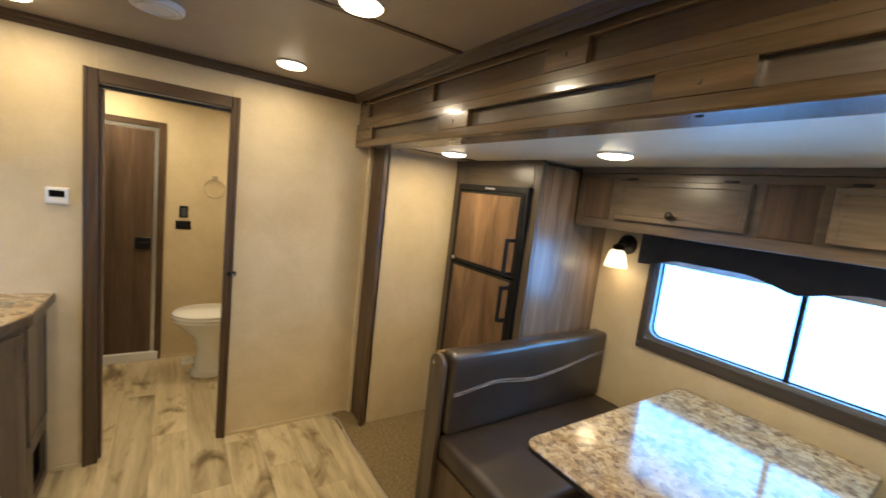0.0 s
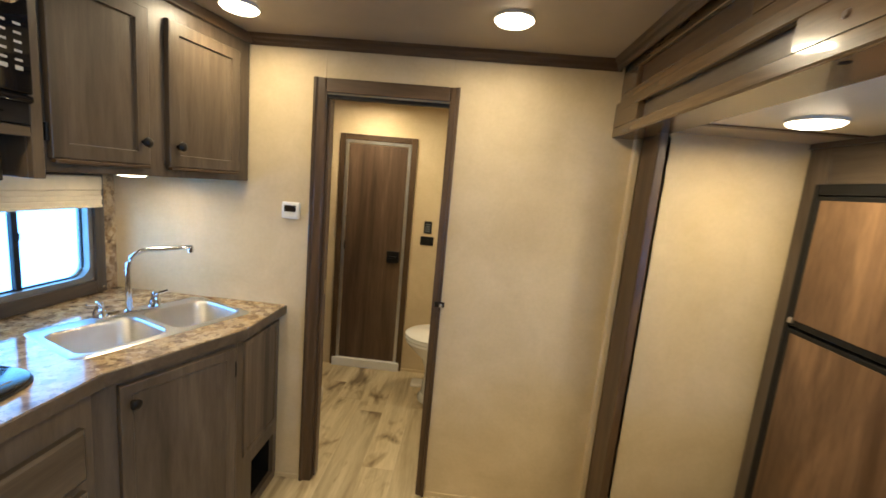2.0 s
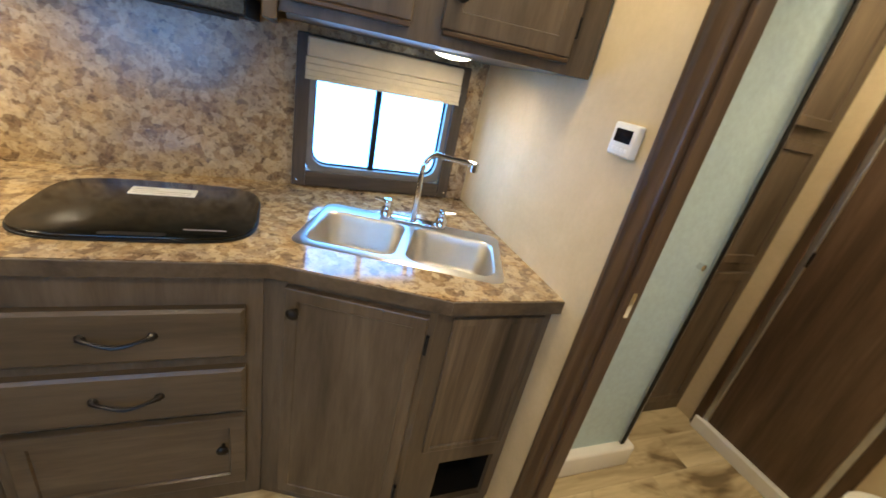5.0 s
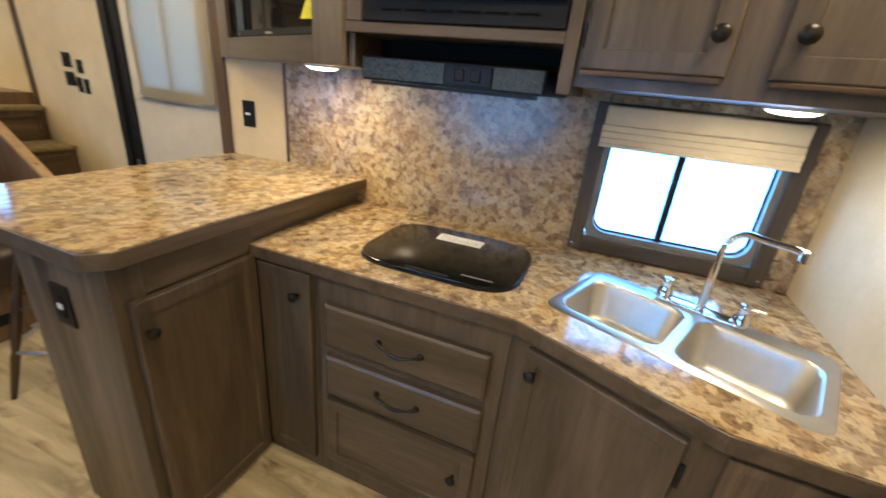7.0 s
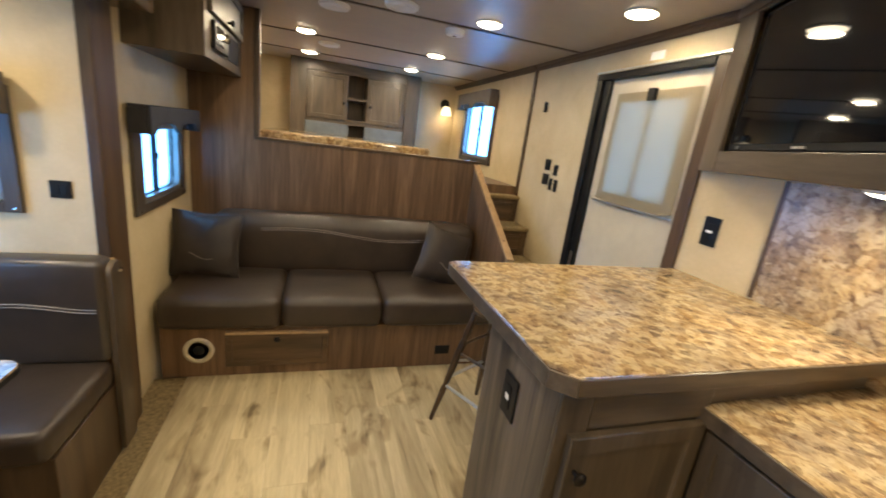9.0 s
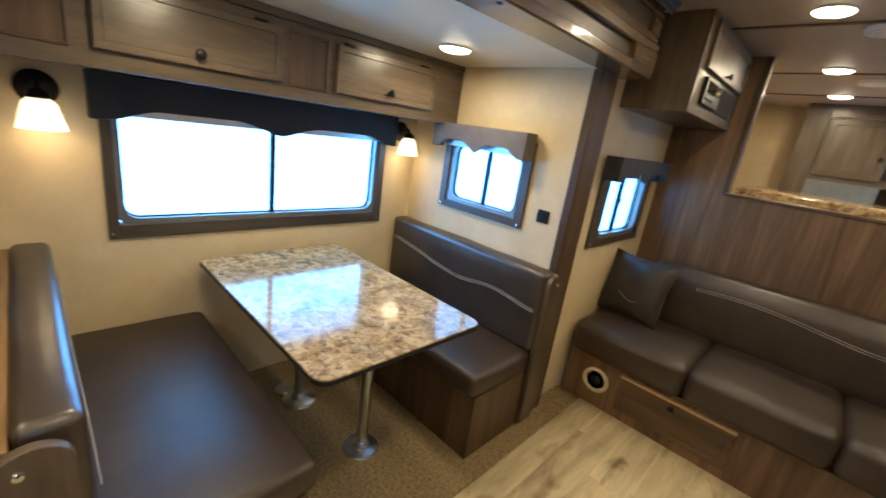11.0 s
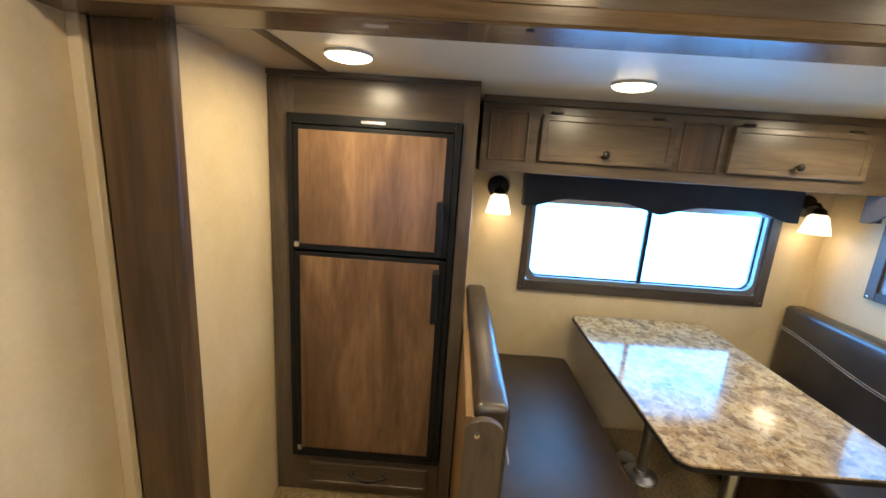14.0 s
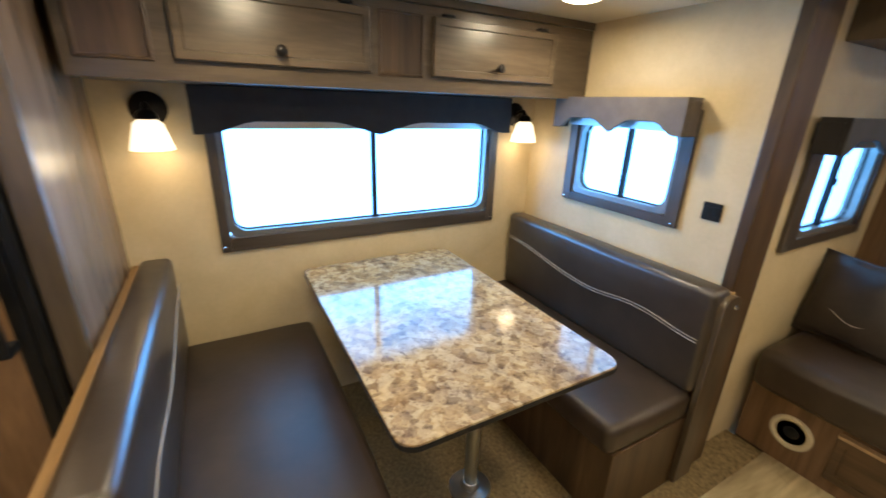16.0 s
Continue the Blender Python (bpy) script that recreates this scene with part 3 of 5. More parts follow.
# ---- windows: local frame on the wall face, opening w by h from (0, 0) ----
def window(name, m, w, h, trim, label, split=0.55, depth=0.05, sill=FRAME):
    win = thing(name, m, label, "window", kind="structure")
    l, r, b, t = trim
    part("casing", box(-l, 0.004, -0.018, 0, -b, h + t, 0.003), WINWOOD, win)
    part("casing", box(w - 0.004, w + r, -0.018, 0, -b, h + t, 0.003), WINWOOD, win)
    part("casing", box(0.004, w - 0.004, -0.017, 0, -b, 0.004, 0.003), WINWOOD_H, win)
    if t:
        part("casing", box(0.004, w - 0.004, -0.017, 0, h - 0.004, h + t, 0.003), WINWOOD_H, win)
    # metal frame with round corners
    outer, inner = rounded(0.004, w - 0.004, 0.004, h - 0.004, 0.03), rounded(0.024, w - 0.024, 0.026, h - 0.024, 0.055)
    bm = bmesh.new()
    rows = [[bm.verts.new((x, y, z)) for x, z in pts] for pts, y in ((outer, -0.004), (inner, -0.004), (inner, depth), (outer, depth))]
    for a, b2 in zip(rows, rows[1:] + rows[:1]):
        for i in range(len(a)):
            bm.faces.new((a[i], a[(i + 1) % len(a)], b2[(i + 1) % len(a)], b2[i]))
    part("metal_frame", bm, sill, win, "grey metal window frame", True)
    gasket = tube([(x, 0.03, z) for x, z in inner] + [(inner[0][0], 0.03, inner[0][1])], 0.0065, 6)
    part("gasket", gasket, BLACK, win)
    part("mullion", box(w * split - 0.011, w * split + 0.011, 0.012, 0.034, 0.018, h - 0.018, 0.003), BLACK, win)
    part("mullion_catch", box(w * split - 0.004, w * split + 0.008, 0.004, 0.013, h * 0.5, h * 0.5 + 0.03, 0.002), BLACK, win)
    for a, c, y in ((0.018, w * split, 0.026), (w * split, w - 0.018, 0.020)):
        g = part("pane", box(a, c, y, y + 0.003, 0.018, h - 0.018), GLASS, win)
        g.visible_shadow = False
    for x in (-l * 0.6, w + r * 0.6):
        part("screw_cap", moved(lathe([(0.006, 0), (0.005, 0.003), (0.001, 0.004)], 10), pose(x, -0.018, -b * 0.6, 90)), CHROME, win)
    return win

def window_light(m, w, h, power):
    la = bpy.data.lights.new("window_daylight", "AREA")
    la.shape, la.size, la.size_y, la.energy, la.color = "RECTANGLE", w, h, power, DAY
    ob = new("window_daylight", la)
    ob.matrix_world = m @ pose(w / 2, 0.075, h / 2, -90, 0, 0)
    return ob

W1, W2, W3, W4, W5 = face(SX, 2.425, 0.905, "-x"), face(2.755, SY0, 1.06, "+y"), face(RX, 0.42, 0.985, "-x"), face(KX + 0.014, 3.085, 0.975, "+x"), face(KX, FRONT + 0.52, 1.33, "+x")
window("window_1", W1, 1.275, 0.515, (0.033, 0.045, 0.055, 0.05), "wide sliding window in a dark wood casing", 0.503)
window("window_2", W2, 0.525, 0.36, (0.045, 0.05, 0.036, 0.05), "small sliding window above the bench", 0.52)
window("window_3", W3, 0.595, 0.405, (0.10, 0.045, 0.04, 0.05), "small window beside the sofa", 0.45)
window("window_4", W4, 0.56, 0.445, (0.045, 0.045, 0.055, 0.04), "sliding window above the sink in a brown casing", 0.464)
window("window_5", W5, 0.80, 0.57, (0.06, 0.06, 0.05, 0.05), "sliding window in the bed loft", 0.5)
for m, w, h, p in ((W1, 1.275, 0.515, 1.55), (W2, 0.525, 0.36, 0.42), (W3, 0.595, 0.405, 0.5), (W4, 0.56, 0.445, 0.37), (W5, 0.8, 0.57, 1.0)):
    window_light(m, w, h, WINDOW_W * p)
# glowing walls, closing the place all round, stand in for overexposed daylight outside
day_walls = bmesh.new()
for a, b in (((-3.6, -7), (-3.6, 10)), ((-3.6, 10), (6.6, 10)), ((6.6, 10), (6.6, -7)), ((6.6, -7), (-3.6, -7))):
    day_walls.faces.new([day_walls.verts.new((*p, z)) for p, z in ((a, -0.8), (b, -0.8), (b, 3.2), (a, 3.2))])
hz = part("backdrop", day_walls, DAYGLOW)
tagged(hz, "glowing walls standing in for overexposed daylight outside the windows", "backdrop", kind="structure")

# ---- lamps ----
def puck():
    ob = thing("ceiling_light", Matrix(), "round white LED downlight, lit", "ceiling light", "downlights")
    part("rim", lathe([(0.070, 0.0), (0.0695, -0.007), (0.0675, -0.0095), (0.064, -0.008)], 24), WHITE, ob, "", True)
    part("lens", lathe([(0.0672, -0.0098), (0.060, -0.016), (0.042, -0.021), (0.02, -0.0235), (0.002, -0.024)], 24), LENS, ob, "glowing warm lens", True)
    return ob

def lamp(x, y, z, watts, size=0.09):
    la = bpy.data.lights.new("lamp", "AREA")
    la.shape, la.size, la.energy, la.color = "DISK", size, watts, WARM
    ob = new("lamp", la)
    ob.matrix_world = pose(x, y, z)

# the washroom downlight at (1.35, 4.45) is unseen, added to brighten that room
PUCKS = [(1.32, 3.42, CZ), (0.33, 3.47, CZ), (1.32, 2.53, CZ), (0.33, 2.53, CZ), (0.30, 1.42, CZ), (1.30, 1.42, CZ), (-0.18, 1.02, CZ), (0.285, 0.38, CZ), (1.28, 0.39, CZ), (1.28, -0.75, CZ), (0.285, -0.755, CZ), (0.286, -1.70, CZ), (1.277, -1.71, CZ), (0.49, 4.75, CZ), (1.35, 4.45, CZ), (2.17, 3.18, SZ), (2.35, 2.28, SZ), (2.43, 1.28, SZ)]
first = puck()
first.matrix_world = Matrix.Translation(PUCKS[0])
for p in PUCKS[1:]:
    copy_thing(first, Matrix.Translation(p))
for p in PUCKS:
    lamp(p[0], p[1], p[2] - 0.028, PUCK_W * (1.45 if p[1] < -0.5 else 1.9 if p[1] > BY else 1.35 if p[2] == SZ else 1.0), 0.11)

def ceiling_disc(x, y, r, label, kindname):
    ob = thing(kindname, Matrix.Translation((x, y, CZ)), label, kindname.replace("_", " "))
    part("body", lathe([(r, 0), (r, -0.012), (r * 0.93, -0.02), (r * 0.3, -0.022), (0.002, -0.022)], 28), WHITE, ob, "", True)
    part("ring", lathe([(r * 0.75, -0.020), (r * 0.72, -0.0245), (r * 0.64, -0.0245), (r * 0.62, -0.020)], 28), WHITE, ob, "", True)
    return ob

ceiling_disc(0.79, 3.12, 0.085, "round white air vent in the ceiling", "ceiling_vent")
ceiling_disc(1.105, 0.09, 0.085, "round white loudspeaker grille in the ceiling", "ceiling_speaker")
ceiling_disc(0.775, 0.36, 0.09, "round white air vent in the ceiling", "ceiling_vent")
ceiling_disc(1.11, -1.12, 0.085, "round white air vent above the bed loft", "ceiling_vent")
sd = thing("smoke_detector", Matrix.Translation((0.395, 0.094, CZ)), "small white smoke detector on the ceiling", "smoke detector")
part("body", lathe([(0.058, 0), (0.058, -0.02), (0.05, -0.032), (0.02, -0.036), (0.002, -0.036)], 24), WHITE, sd, "", True)
part("test_button", lathe([(0.012, -0.036), (0.011, -0.039), (0.001, -0.039)], 14), INK, sd)

def sconce(m, bulb=True):
    ob = thing("wall_sconce", m, "dark bronze wall sconce with a lit frosted shade", "wall lamp", "sconces")
    part("backplate", moved(lathe([(0.058, 0), (0.058, 0.008), (0.038, 0.016), (0.02, 0.022), (0.002, 0.023)], 24), pose(0, 0, 0, 90)), BRONZE, ob, "", True)
    part("arm", tube([(0, -0.015, 0), (0, -0.05, 0.014), (0, -0.08, 0.016), (0, -0.095, 0.0)], 0.010, 10), BRONZE, ob, "", True)
    part("cap", moved(lathe([(0.012, 0.02), (0.028, 0.008), (0.034, -0.012), (0.03, -0.014)], 20), pose(0, -0.095, -0.018)), BRONZE, ob, "", True)
    part("shade", moved(lathe([(0.028, 0.0), (0.044, -0.014), (0.055, -0.055), (0.066, -0.100), (0.061, -0.100), (0.05, -0.055), (0.04, -0.016)], 24), pose(0, -0.095, -0.032)), SHADE, ob, "glowing frosted glass shade", True)
    if bulb:
        la = bpy.data.lights.new("bulb", "POINT")
        la.energy, la.color, la.shadow_soft_size = SCONCE_W, WARM, 0.05
        b = new("bulb", la)
        b.matrix_world = m @ pose(0, -0.095, -0.165)
    return ob

sconce(face(SX, 2.615, 1.413, "-x"))
sconce(face(SX, 1.0, 1.418, "-x"))
sconce(face(-0.33, FRONT, 1.90, "+y"))

# ---- valances ----
def valance(name, m, w, h, d, material, label):
    """A padded box valance with a scalloped lower edge: x 0..w, z 0..h, depth d."""
    ob = thing(name, m, label, "valance")
    n = 48
    low = []
    for i in range(n + 1):
        u = i / n
        edge = min(u, 1 - u) * w
        s = (u - 0.5) * 2
        e, g = min(1, abs(s) / 0.30), min(1, max(0, edge - 0.035) / (0.13 * w))
        low.append((u * w, 0.046 * (e * e * (3 - 2 * e)) ** 0.7 * (g * g * (3 - 2 * g)) - 0.004 * (1 - e)))
    pts = low + [(w, h), (0, h)]
    bm = upright(prism(pts, d - 0.018, d, 0.004))
    part("face", bm, material, ob)
    part("side", box(0.0, 0.014, -d + 0.018, 0, 0.0, h - 0.016, 0.003), material, ob)
    part("side", box(w - 0.014, w, -d + 0.018, 0, 0.0, h - 0.016, 0.003), material, ob)
    part("top", box(0.0, w, -d + 0.018, 0, h - 0.016, h, 0.003), material, ob)
    part("roller_blind", moved(tube([(0.06, 0, 0), (w - 0.06, 0, 0)], 0.02, 14), pose(0, -0.035, h * 0.55)), CREAM, ob, "rolled-up cream blind", True)
    part("blind_bar", box(0.05, w - 0.05, -0.030, -0.022, h * 0.1, h * 0.45, 0.002), ALU, ob)
    return ob

valance("valance", face(SX - 0.018, 2.488, 1.33, "-x"), 1.40, 0.168, 0.075, VALANCE, "black fabric valance with a scalloped edge above the wide window")
valance("valance", face(2.83, SY0 + 0.018, 1.375, "+y"), 0.65, 0.135, 0.09, VALANCE_T, "taupe valance with a scalloped edge above the small window")
valance("valance", face(RX - 0.018, 0.56, 1.335, "-x"), 0.80, 0.125, 0.09, VALANCE, "dark valance above the window beside the sofa")
valance("valance", face(KX + 0.018, FRONT + 0.45, 1.83, "+x"), 0.95, 0.16, 0.09, VALANCE_T, "taupe valance over the loft window")

# ---- kitchen ----
CF = 0.185                       # cabinet faces
ANG = math.degrees(math.atan2(0.19, 0.42))
top = [(KX, 2.065), (0.205, 2.065), (0.210, 2.992), (0.395, 3.43), (0.400, BY - 0.001), (KX, BY - 0.001)]
ctr = thing("kitchen_worktop", pose(0, 0, 0), "speckled brown stone-look laminate worktop", "worktop")
# worktop with a cutout for the sink: the two bowls hang below it
def local_sink(u, v):
    a = radians(90 - 22.5)
    return (-0.268 + u * math.cos(a) + v * math.sin(a), 3.173 + u * math.sin(a) - v * math.cos(a))
cut = [local_sink(u, v) for u, v in rounded(0.015, 0.617, 0.015, 0.357, 0.04, 3)]
def slab_with_hole(outer, hole, z0, z1):
    bm = bmesh.new()
    rings = []
    for z in (z0, z1):
        o = [bm.verts.new((x, y, z)) for x, y in outer]
        h = [bm.verts.new((x, y, z)) for x, y in hole]
        es = [bm.edges.new((r[i], r[(i + 1) % len(r)])) for r in (o, h) for i in range(len(r))]
        bmesh.ops.triangle_fill(bm, use_beauty=True, edges=es)
        rings.append((o, h))
    for a, b in ((rings[0][0], rings[1][0]), (rings[0][1], rings[1][1])):
        for i in range(len(a)):
            bm.faces.new((a[i], a[(i + 1) % len(a)], b[(i + 1) % len(a)], b[i]))
    return bm
part("slab", slab_with_hole(top, cut, 0.878, 0.915), STONE, ctr)
edge = bmesh.new()
for (xa, ya), (xb, yb) in zip(top[1:4], top[2:5]):
    length = math.hypot(xb - xa, yb - ya)
    m = pose(xa, ya, 0, 0, 0, math.degrees(math.atan2(yb - ya, xb - xa)))
    tmp = bpy.data.meshes.new("tmp")
    one = moved(box(-0.001, length + 0.001, -0.006, 0.0, 0.872, 0.913, 0.002), m)
    one.to_mesh(tmp)
    one.free()
    edge.from_mesh(tmp)
    bpy.data.meshes.remove(tmp)
part("edge_band", edge, CAB_H, ctr, "brown laminated front edge")

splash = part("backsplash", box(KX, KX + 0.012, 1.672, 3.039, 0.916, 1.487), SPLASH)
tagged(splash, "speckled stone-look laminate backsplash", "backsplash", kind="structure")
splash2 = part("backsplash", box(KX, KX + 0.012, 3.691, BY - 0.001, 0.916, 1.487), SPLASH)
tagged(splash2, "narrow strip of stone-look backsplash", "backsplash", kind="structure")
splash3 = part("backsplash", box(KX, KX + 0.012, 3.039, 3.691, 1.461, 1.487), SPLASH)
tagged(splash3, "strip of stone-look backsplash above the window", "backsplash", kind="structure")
st = part("trim_strip", box(KX, KX + 0.016, 1.655, 1.672, 1.04, 1.487, 0.003), TRIM)
tagged(st, "brown edge strip of the backsplash", "trim", kind="structure")

def cabinet(name, m, w, h, d, label, z0=0.0):
    """Carcass from x 0..w, z z0..h, front at y 0, depth d."""
    ob = thing(name, m, label, "cabinet")
    part("body", box(0, w, 0, d, z0, h, 0.002, 1), CAB, ob)
    return ob

cf = lambda y: face(CF, y, 0, "+x")
tall = cabinet("base_cabinet", cf(2.07), 0.265, 0.872, 0.62, "narrow brown base cabinet with one slim door")
d = part("door", moved(panel_door(0.215, 0.80, rail=0.05), Matrix.Translation((0.028, 0, 0.06))), CAB, tall)
knob(d, 0.19, 0.775, -0.02)
drw = cabinet("drawer_cabinet", cf(2.336), 0.64, 0.872, 0.62, "brown base cabinet with three drawers under the cooktop")
for z0, z1, kind in ((0.615, 0.775, 0), (0.41, 0.576, 0), (0.09, 0.385, 1)):
    if kind:
        d = part("drawer_front", moved(panel_door(0.56, z1 - z0, rail=0.06), Matrix.Translation((0.036, 0, z0))), CAB_H, drw)
        knob(d, 0.535, 0.275, -0.02)
    else:
        bm = box(0, 0.56, -0.02, 0, z0, z1)
        fr = [f for f in bm.faces if f.calc_center_median().y < -0.019]
        bmesh.ops.inset_individual(bm, faces=fr, thickness=0.014, depth=0.0)
        bmesh.ops.translate(bm, vec=(0, -0.006, 0), verts=fr[0].verts)
        d = part("drawer_front", moved(bm, Matrix.Translation((0.036, 0, 0))), CAB_H, drw)
        pull(d, 0.316, (z0 + z1) / 2, -0.026, 0.145)
sm = face(CF, 2.985, 0, 90 - ANG)
sinkc = thing("sink_cabinet", sm, "brown angled sink cabinet with one plain door", "cabinet")
part("body", box(-0.012, 0.462, 0, 0.02, 0, 0.872, 0.002, 1), CAB, sinkc)
d = part("door", moved(panel_door(0.385, 0.80, rail=0.05, depth=0.003), Matrix.Translation((0.055, 0, 0.052))), CAB, sinkc)
knob(d, 0.088, 0.79, -0.02)
part("hinge", box(0.441, 0.451, -0.014, 0, 0.73, 0.79, 0.002), BLACK, sinkc)
part("hinge", box(0.441, 0.451, -0.014, 0, 0.12, 0.18, 0.002), BLACK, sinkc)
em = face(0.372, 3.40, 0, "+x")
endc = thing("corner_cabinet", em, "brown end cabinet with a streaky panel and an open air hole", "cabinet")
bm = bmesh.new()
for x0, x1, z0, z1 in ((0, 0.368, 0.255, 0.872), (0, 0.13, 0, 0.255), (0.335, 0.368, 0, 0.255), (0.13, 0.335, 0, 0.045)):
    box(x0, x1, 0, 0.02, z0, z1, 0, 1, bm)
part("body", bm, CAB, endc)
part("panel", moved(panel_door(0.29, 0.52, 0.008, 0.03, 0.006), Matrix.Translation((0.055, 0, 0.325))), STREAK, endc, "streaky dark wood panel")
# lining of the air hole, its shade put in as near-black
bm = bmesh.new()
for x0, x1, y0, y1, z0, z1 in ((0.12, 0.345, 0.24, 0.25, 0.035, 0.265), (0.12, 0.13, 0.02, 0.24, 0.035, 0.265), (0.335, 0.345, 0.02, 0.24, 0.035, 0.265), (0.13, 0.335, 0.02, 0.24, 0.035, 0.045), (0.13, 0.335, 0.02, 0.24, 0.255, 0.265)):
    box(x0, x1, y0, y1, z0, z1, 0, 1, bm)
part("vent_hole", bm, HOLLOW_SHADE, endc, "open return-air hole, blackened inside for its shade")

# peninsula
pen = thing("peninsula_cabinet", pose(0, 0, 0), "brown peninsula cabinet with a framed door and an outlet", "cabinet")
part("body", box(KX + 0.002, 0.615, 1.70, 2.062, 0, 0.985, 0.002, 1), CAB, pen)
part("end_panel", box(0.615, 0.632, 1.685, 2.062, 0, 0.985, 0.003), STREAK, pen, "streaky grey-brown end panel")
part("corner_post", box(0.55, 0.634, 2.062, 2.075, 0, 0.985, 0.004), CAB, pen)
d = part("door", moved(panel_door(0.395, 0.85, 0.02, 0.06), pose(0.60, 2.075, 0.03, 0, 0, 180)), CAB, pen)
part("knob", moved(knob_mesh(), pose(0.575, 2.095, 0.79, 0, 0, 180)), BRONZE, d, "dark bronze knob", True)
part("rail", box(0.19, 0.55, 2.062, 2.075, 0.885, 0.985, 0.003), CAB_H, pen)
part("riser", box(KX + 0.002, 0.19, 2.050, 2.064, 0.915, 0.985, 0.002), CAB_H, pen)
ptop = [(KX + 0.002, 1.30), (0.64, 1.30), (0.66, 1.32), (0.66, 2.045), (0.615, 2.09), (KX + 0.002, 2.105)]
pt = thing("peninsula_worktop", pose(0, 0, 0), "raised speckled stone-look breakfast bar top", "worktop")
part("slab", prism(ptop, 0.99, 1.033, 0.003), STONE, pt)
edge = bmesh.new()
for (xa, ya), (xb, yb) in zip(ptop, ptop[1:]):
    length = math.hypot(xb - xa, yb - ya)
    tmp = bpy.data.meshes.new("tmp")
    one = moved(box(-0.001, length + 0.001, -0.006, 0.0, 0.986, 1.030, 0.002), pose(xa, ya, 0, 0, 0, math.degrees(math.atan2(yb - ya, xb - xa))))
    one.to_mesh(tmp)
    one.free()
    edge.from_mesh(tmp)
    bpy.data.meshes.remove(tmp)
part("edge_band", edge, CAB_H, pt, "brown laminated edge")

def plate(m, w, h, label, rockers=1, name="wall_outlet", material=BLACK):
    ob = thing(name, m, label, "switch" if "switch" in name else "outlet")
    part("cover", box(-w / 2, w / 2, -0.007, 0, -h / 2, h / 2, 0.003), material, ob)
    for i in range(rockers):
        cx = (i - (rockers - 1) / 2) * w * 0.8 / max(rockers, 1)
        part("insert", box(cx - min(0.012, w * 0.3 / rockers), cx + min(0.012, w * 0.3 / rockers), -0.010, -0.007, -h * 0.28, h * 0.28, 0.001), SATIN, ob)
    return ob

o = plate(face(0.632, 1.865, 0.83, "+x"), 0.075, 0.125, "black outlet on the peninsula end")
part("label", box(-0.009, 0.009, -0.0115, -0.010, -0.008, 0.008), PAPER, o)
o = plate(face(KX, 1.42, 1.24, "+x"), 0.075, 0.125, "black outlet on the beige wall")
part("label", box(-0.014, 0.014, -0.0115, -0.010, -0.005, 0.005), PAPER, o)
plate(face(KX, 1.18 + 0.20, 0.97, "+x"), 0.12, 0.075, "black outlet low beside the entry door")

# sink, faucet
sk = thing("double_sink", pose(*local_sink(0, 0), 0.915, 0, 0, 90 - 22.5) @ Matrix.Diagonal((1, -1, 1, 1)), "double-bowl stainless steel sink", "sink")
def bowl(u0, u1, v0, v1):
    bm = bmesh.new()
    rows = []
    for dx, z, r in ((0.0, 0.004, 0.05), (0.004, 0.000, 0.05), (0.007, -0.008, 0.05), (0.018, -0.105, 0.05), (0.021, -0.113, 0.05), (0.027, -0.118, 0.05), (0.036, -0.119, 0.048), (0.040, -0.123, 0.046), (0.044, -0.134, 0.045), (0.052, -0.142, 0.042), (0.064, -0.145, 0.035)):
        rows.append([bm.verts.new((x, y, z)) for x, y in rounded(u0 + dx, u1 - dx, v0 + dx, v1 - dx, r, 5)])
    for a, b in zip(rows, rows[1:]):
        for i in range(len(a)):
            bm.faces.new((a[i], a[(i + 1) % len(a)], b[(i + 1) % len(a)], b[i]))
    bm.faces.new(rows[-1])
    return bm
U, V = 0.635, 0.376
def rim_plate():
    bm = bmesh.new()
    outer = [bm.verts.new((x, y, 0.0035)) for x, y in rounded(0.008, U - 0.008, 0.008, V - 0.008, 0.035, 5)]
    es = [bm.edges.new((outer[i], outer[(i + 1) % len(outer)])) for i in range(len(outer))]
    for a, b in ((0.026, 0.304), (0.331, 0.609)):
        h = [bm.verts.new((x, y, 0.004)) for x, y in rounded(a, b, 0.075, V - 0.03, 0.045, 5)]
        es += [bm.edges.new((h[i], h[(i + 1) % len(h)])) for i in range(len(h))]
    bmesh.ops.triangle_fill(bm, use_beauty=True, edges=es)
    skirt = [bm.verts.new((x, y, 0.0005)) for x, y in rounded(0, U, 0, V, 0.04, 5)]
    for i in range(len(outer)):
        bm.faces.new((outer[i], outer[(i + 1) % len(outer)], skirt[(i + 1) % len(outer)], skirt[i]))
    return bm
part("rim", rim_plate(), STEEL, sk, "", True)
for a, b in ((0.026, 0.304), (0.331, 0.609)):
    w = part("bowl", bowl(a, b, 0.075, V - 0.03), STEEL, sk, "brushed steel bowl", True)
    part("drain", moved(lathe([(0.04, 0.003), (0.034, 0.005), (0.028, 0.001), (0.002, 0.001)], 18), pose((a + b) / 2, 0.21, -0.145)), CHROME, w, "", True)
fc = thing("kitchen_faucet", pose(*local_sink(0.318, 0.036), 0.919, 0, 0, 90 - 22.5), "chrome gooseneck faucet with two handles", "faucet")
part("deck_plate", prism(rounded(-0.12, 0.12, -0.024, 0.024, 0.023), 0, 0.012, 0.004), CHROME, fc, "", True)
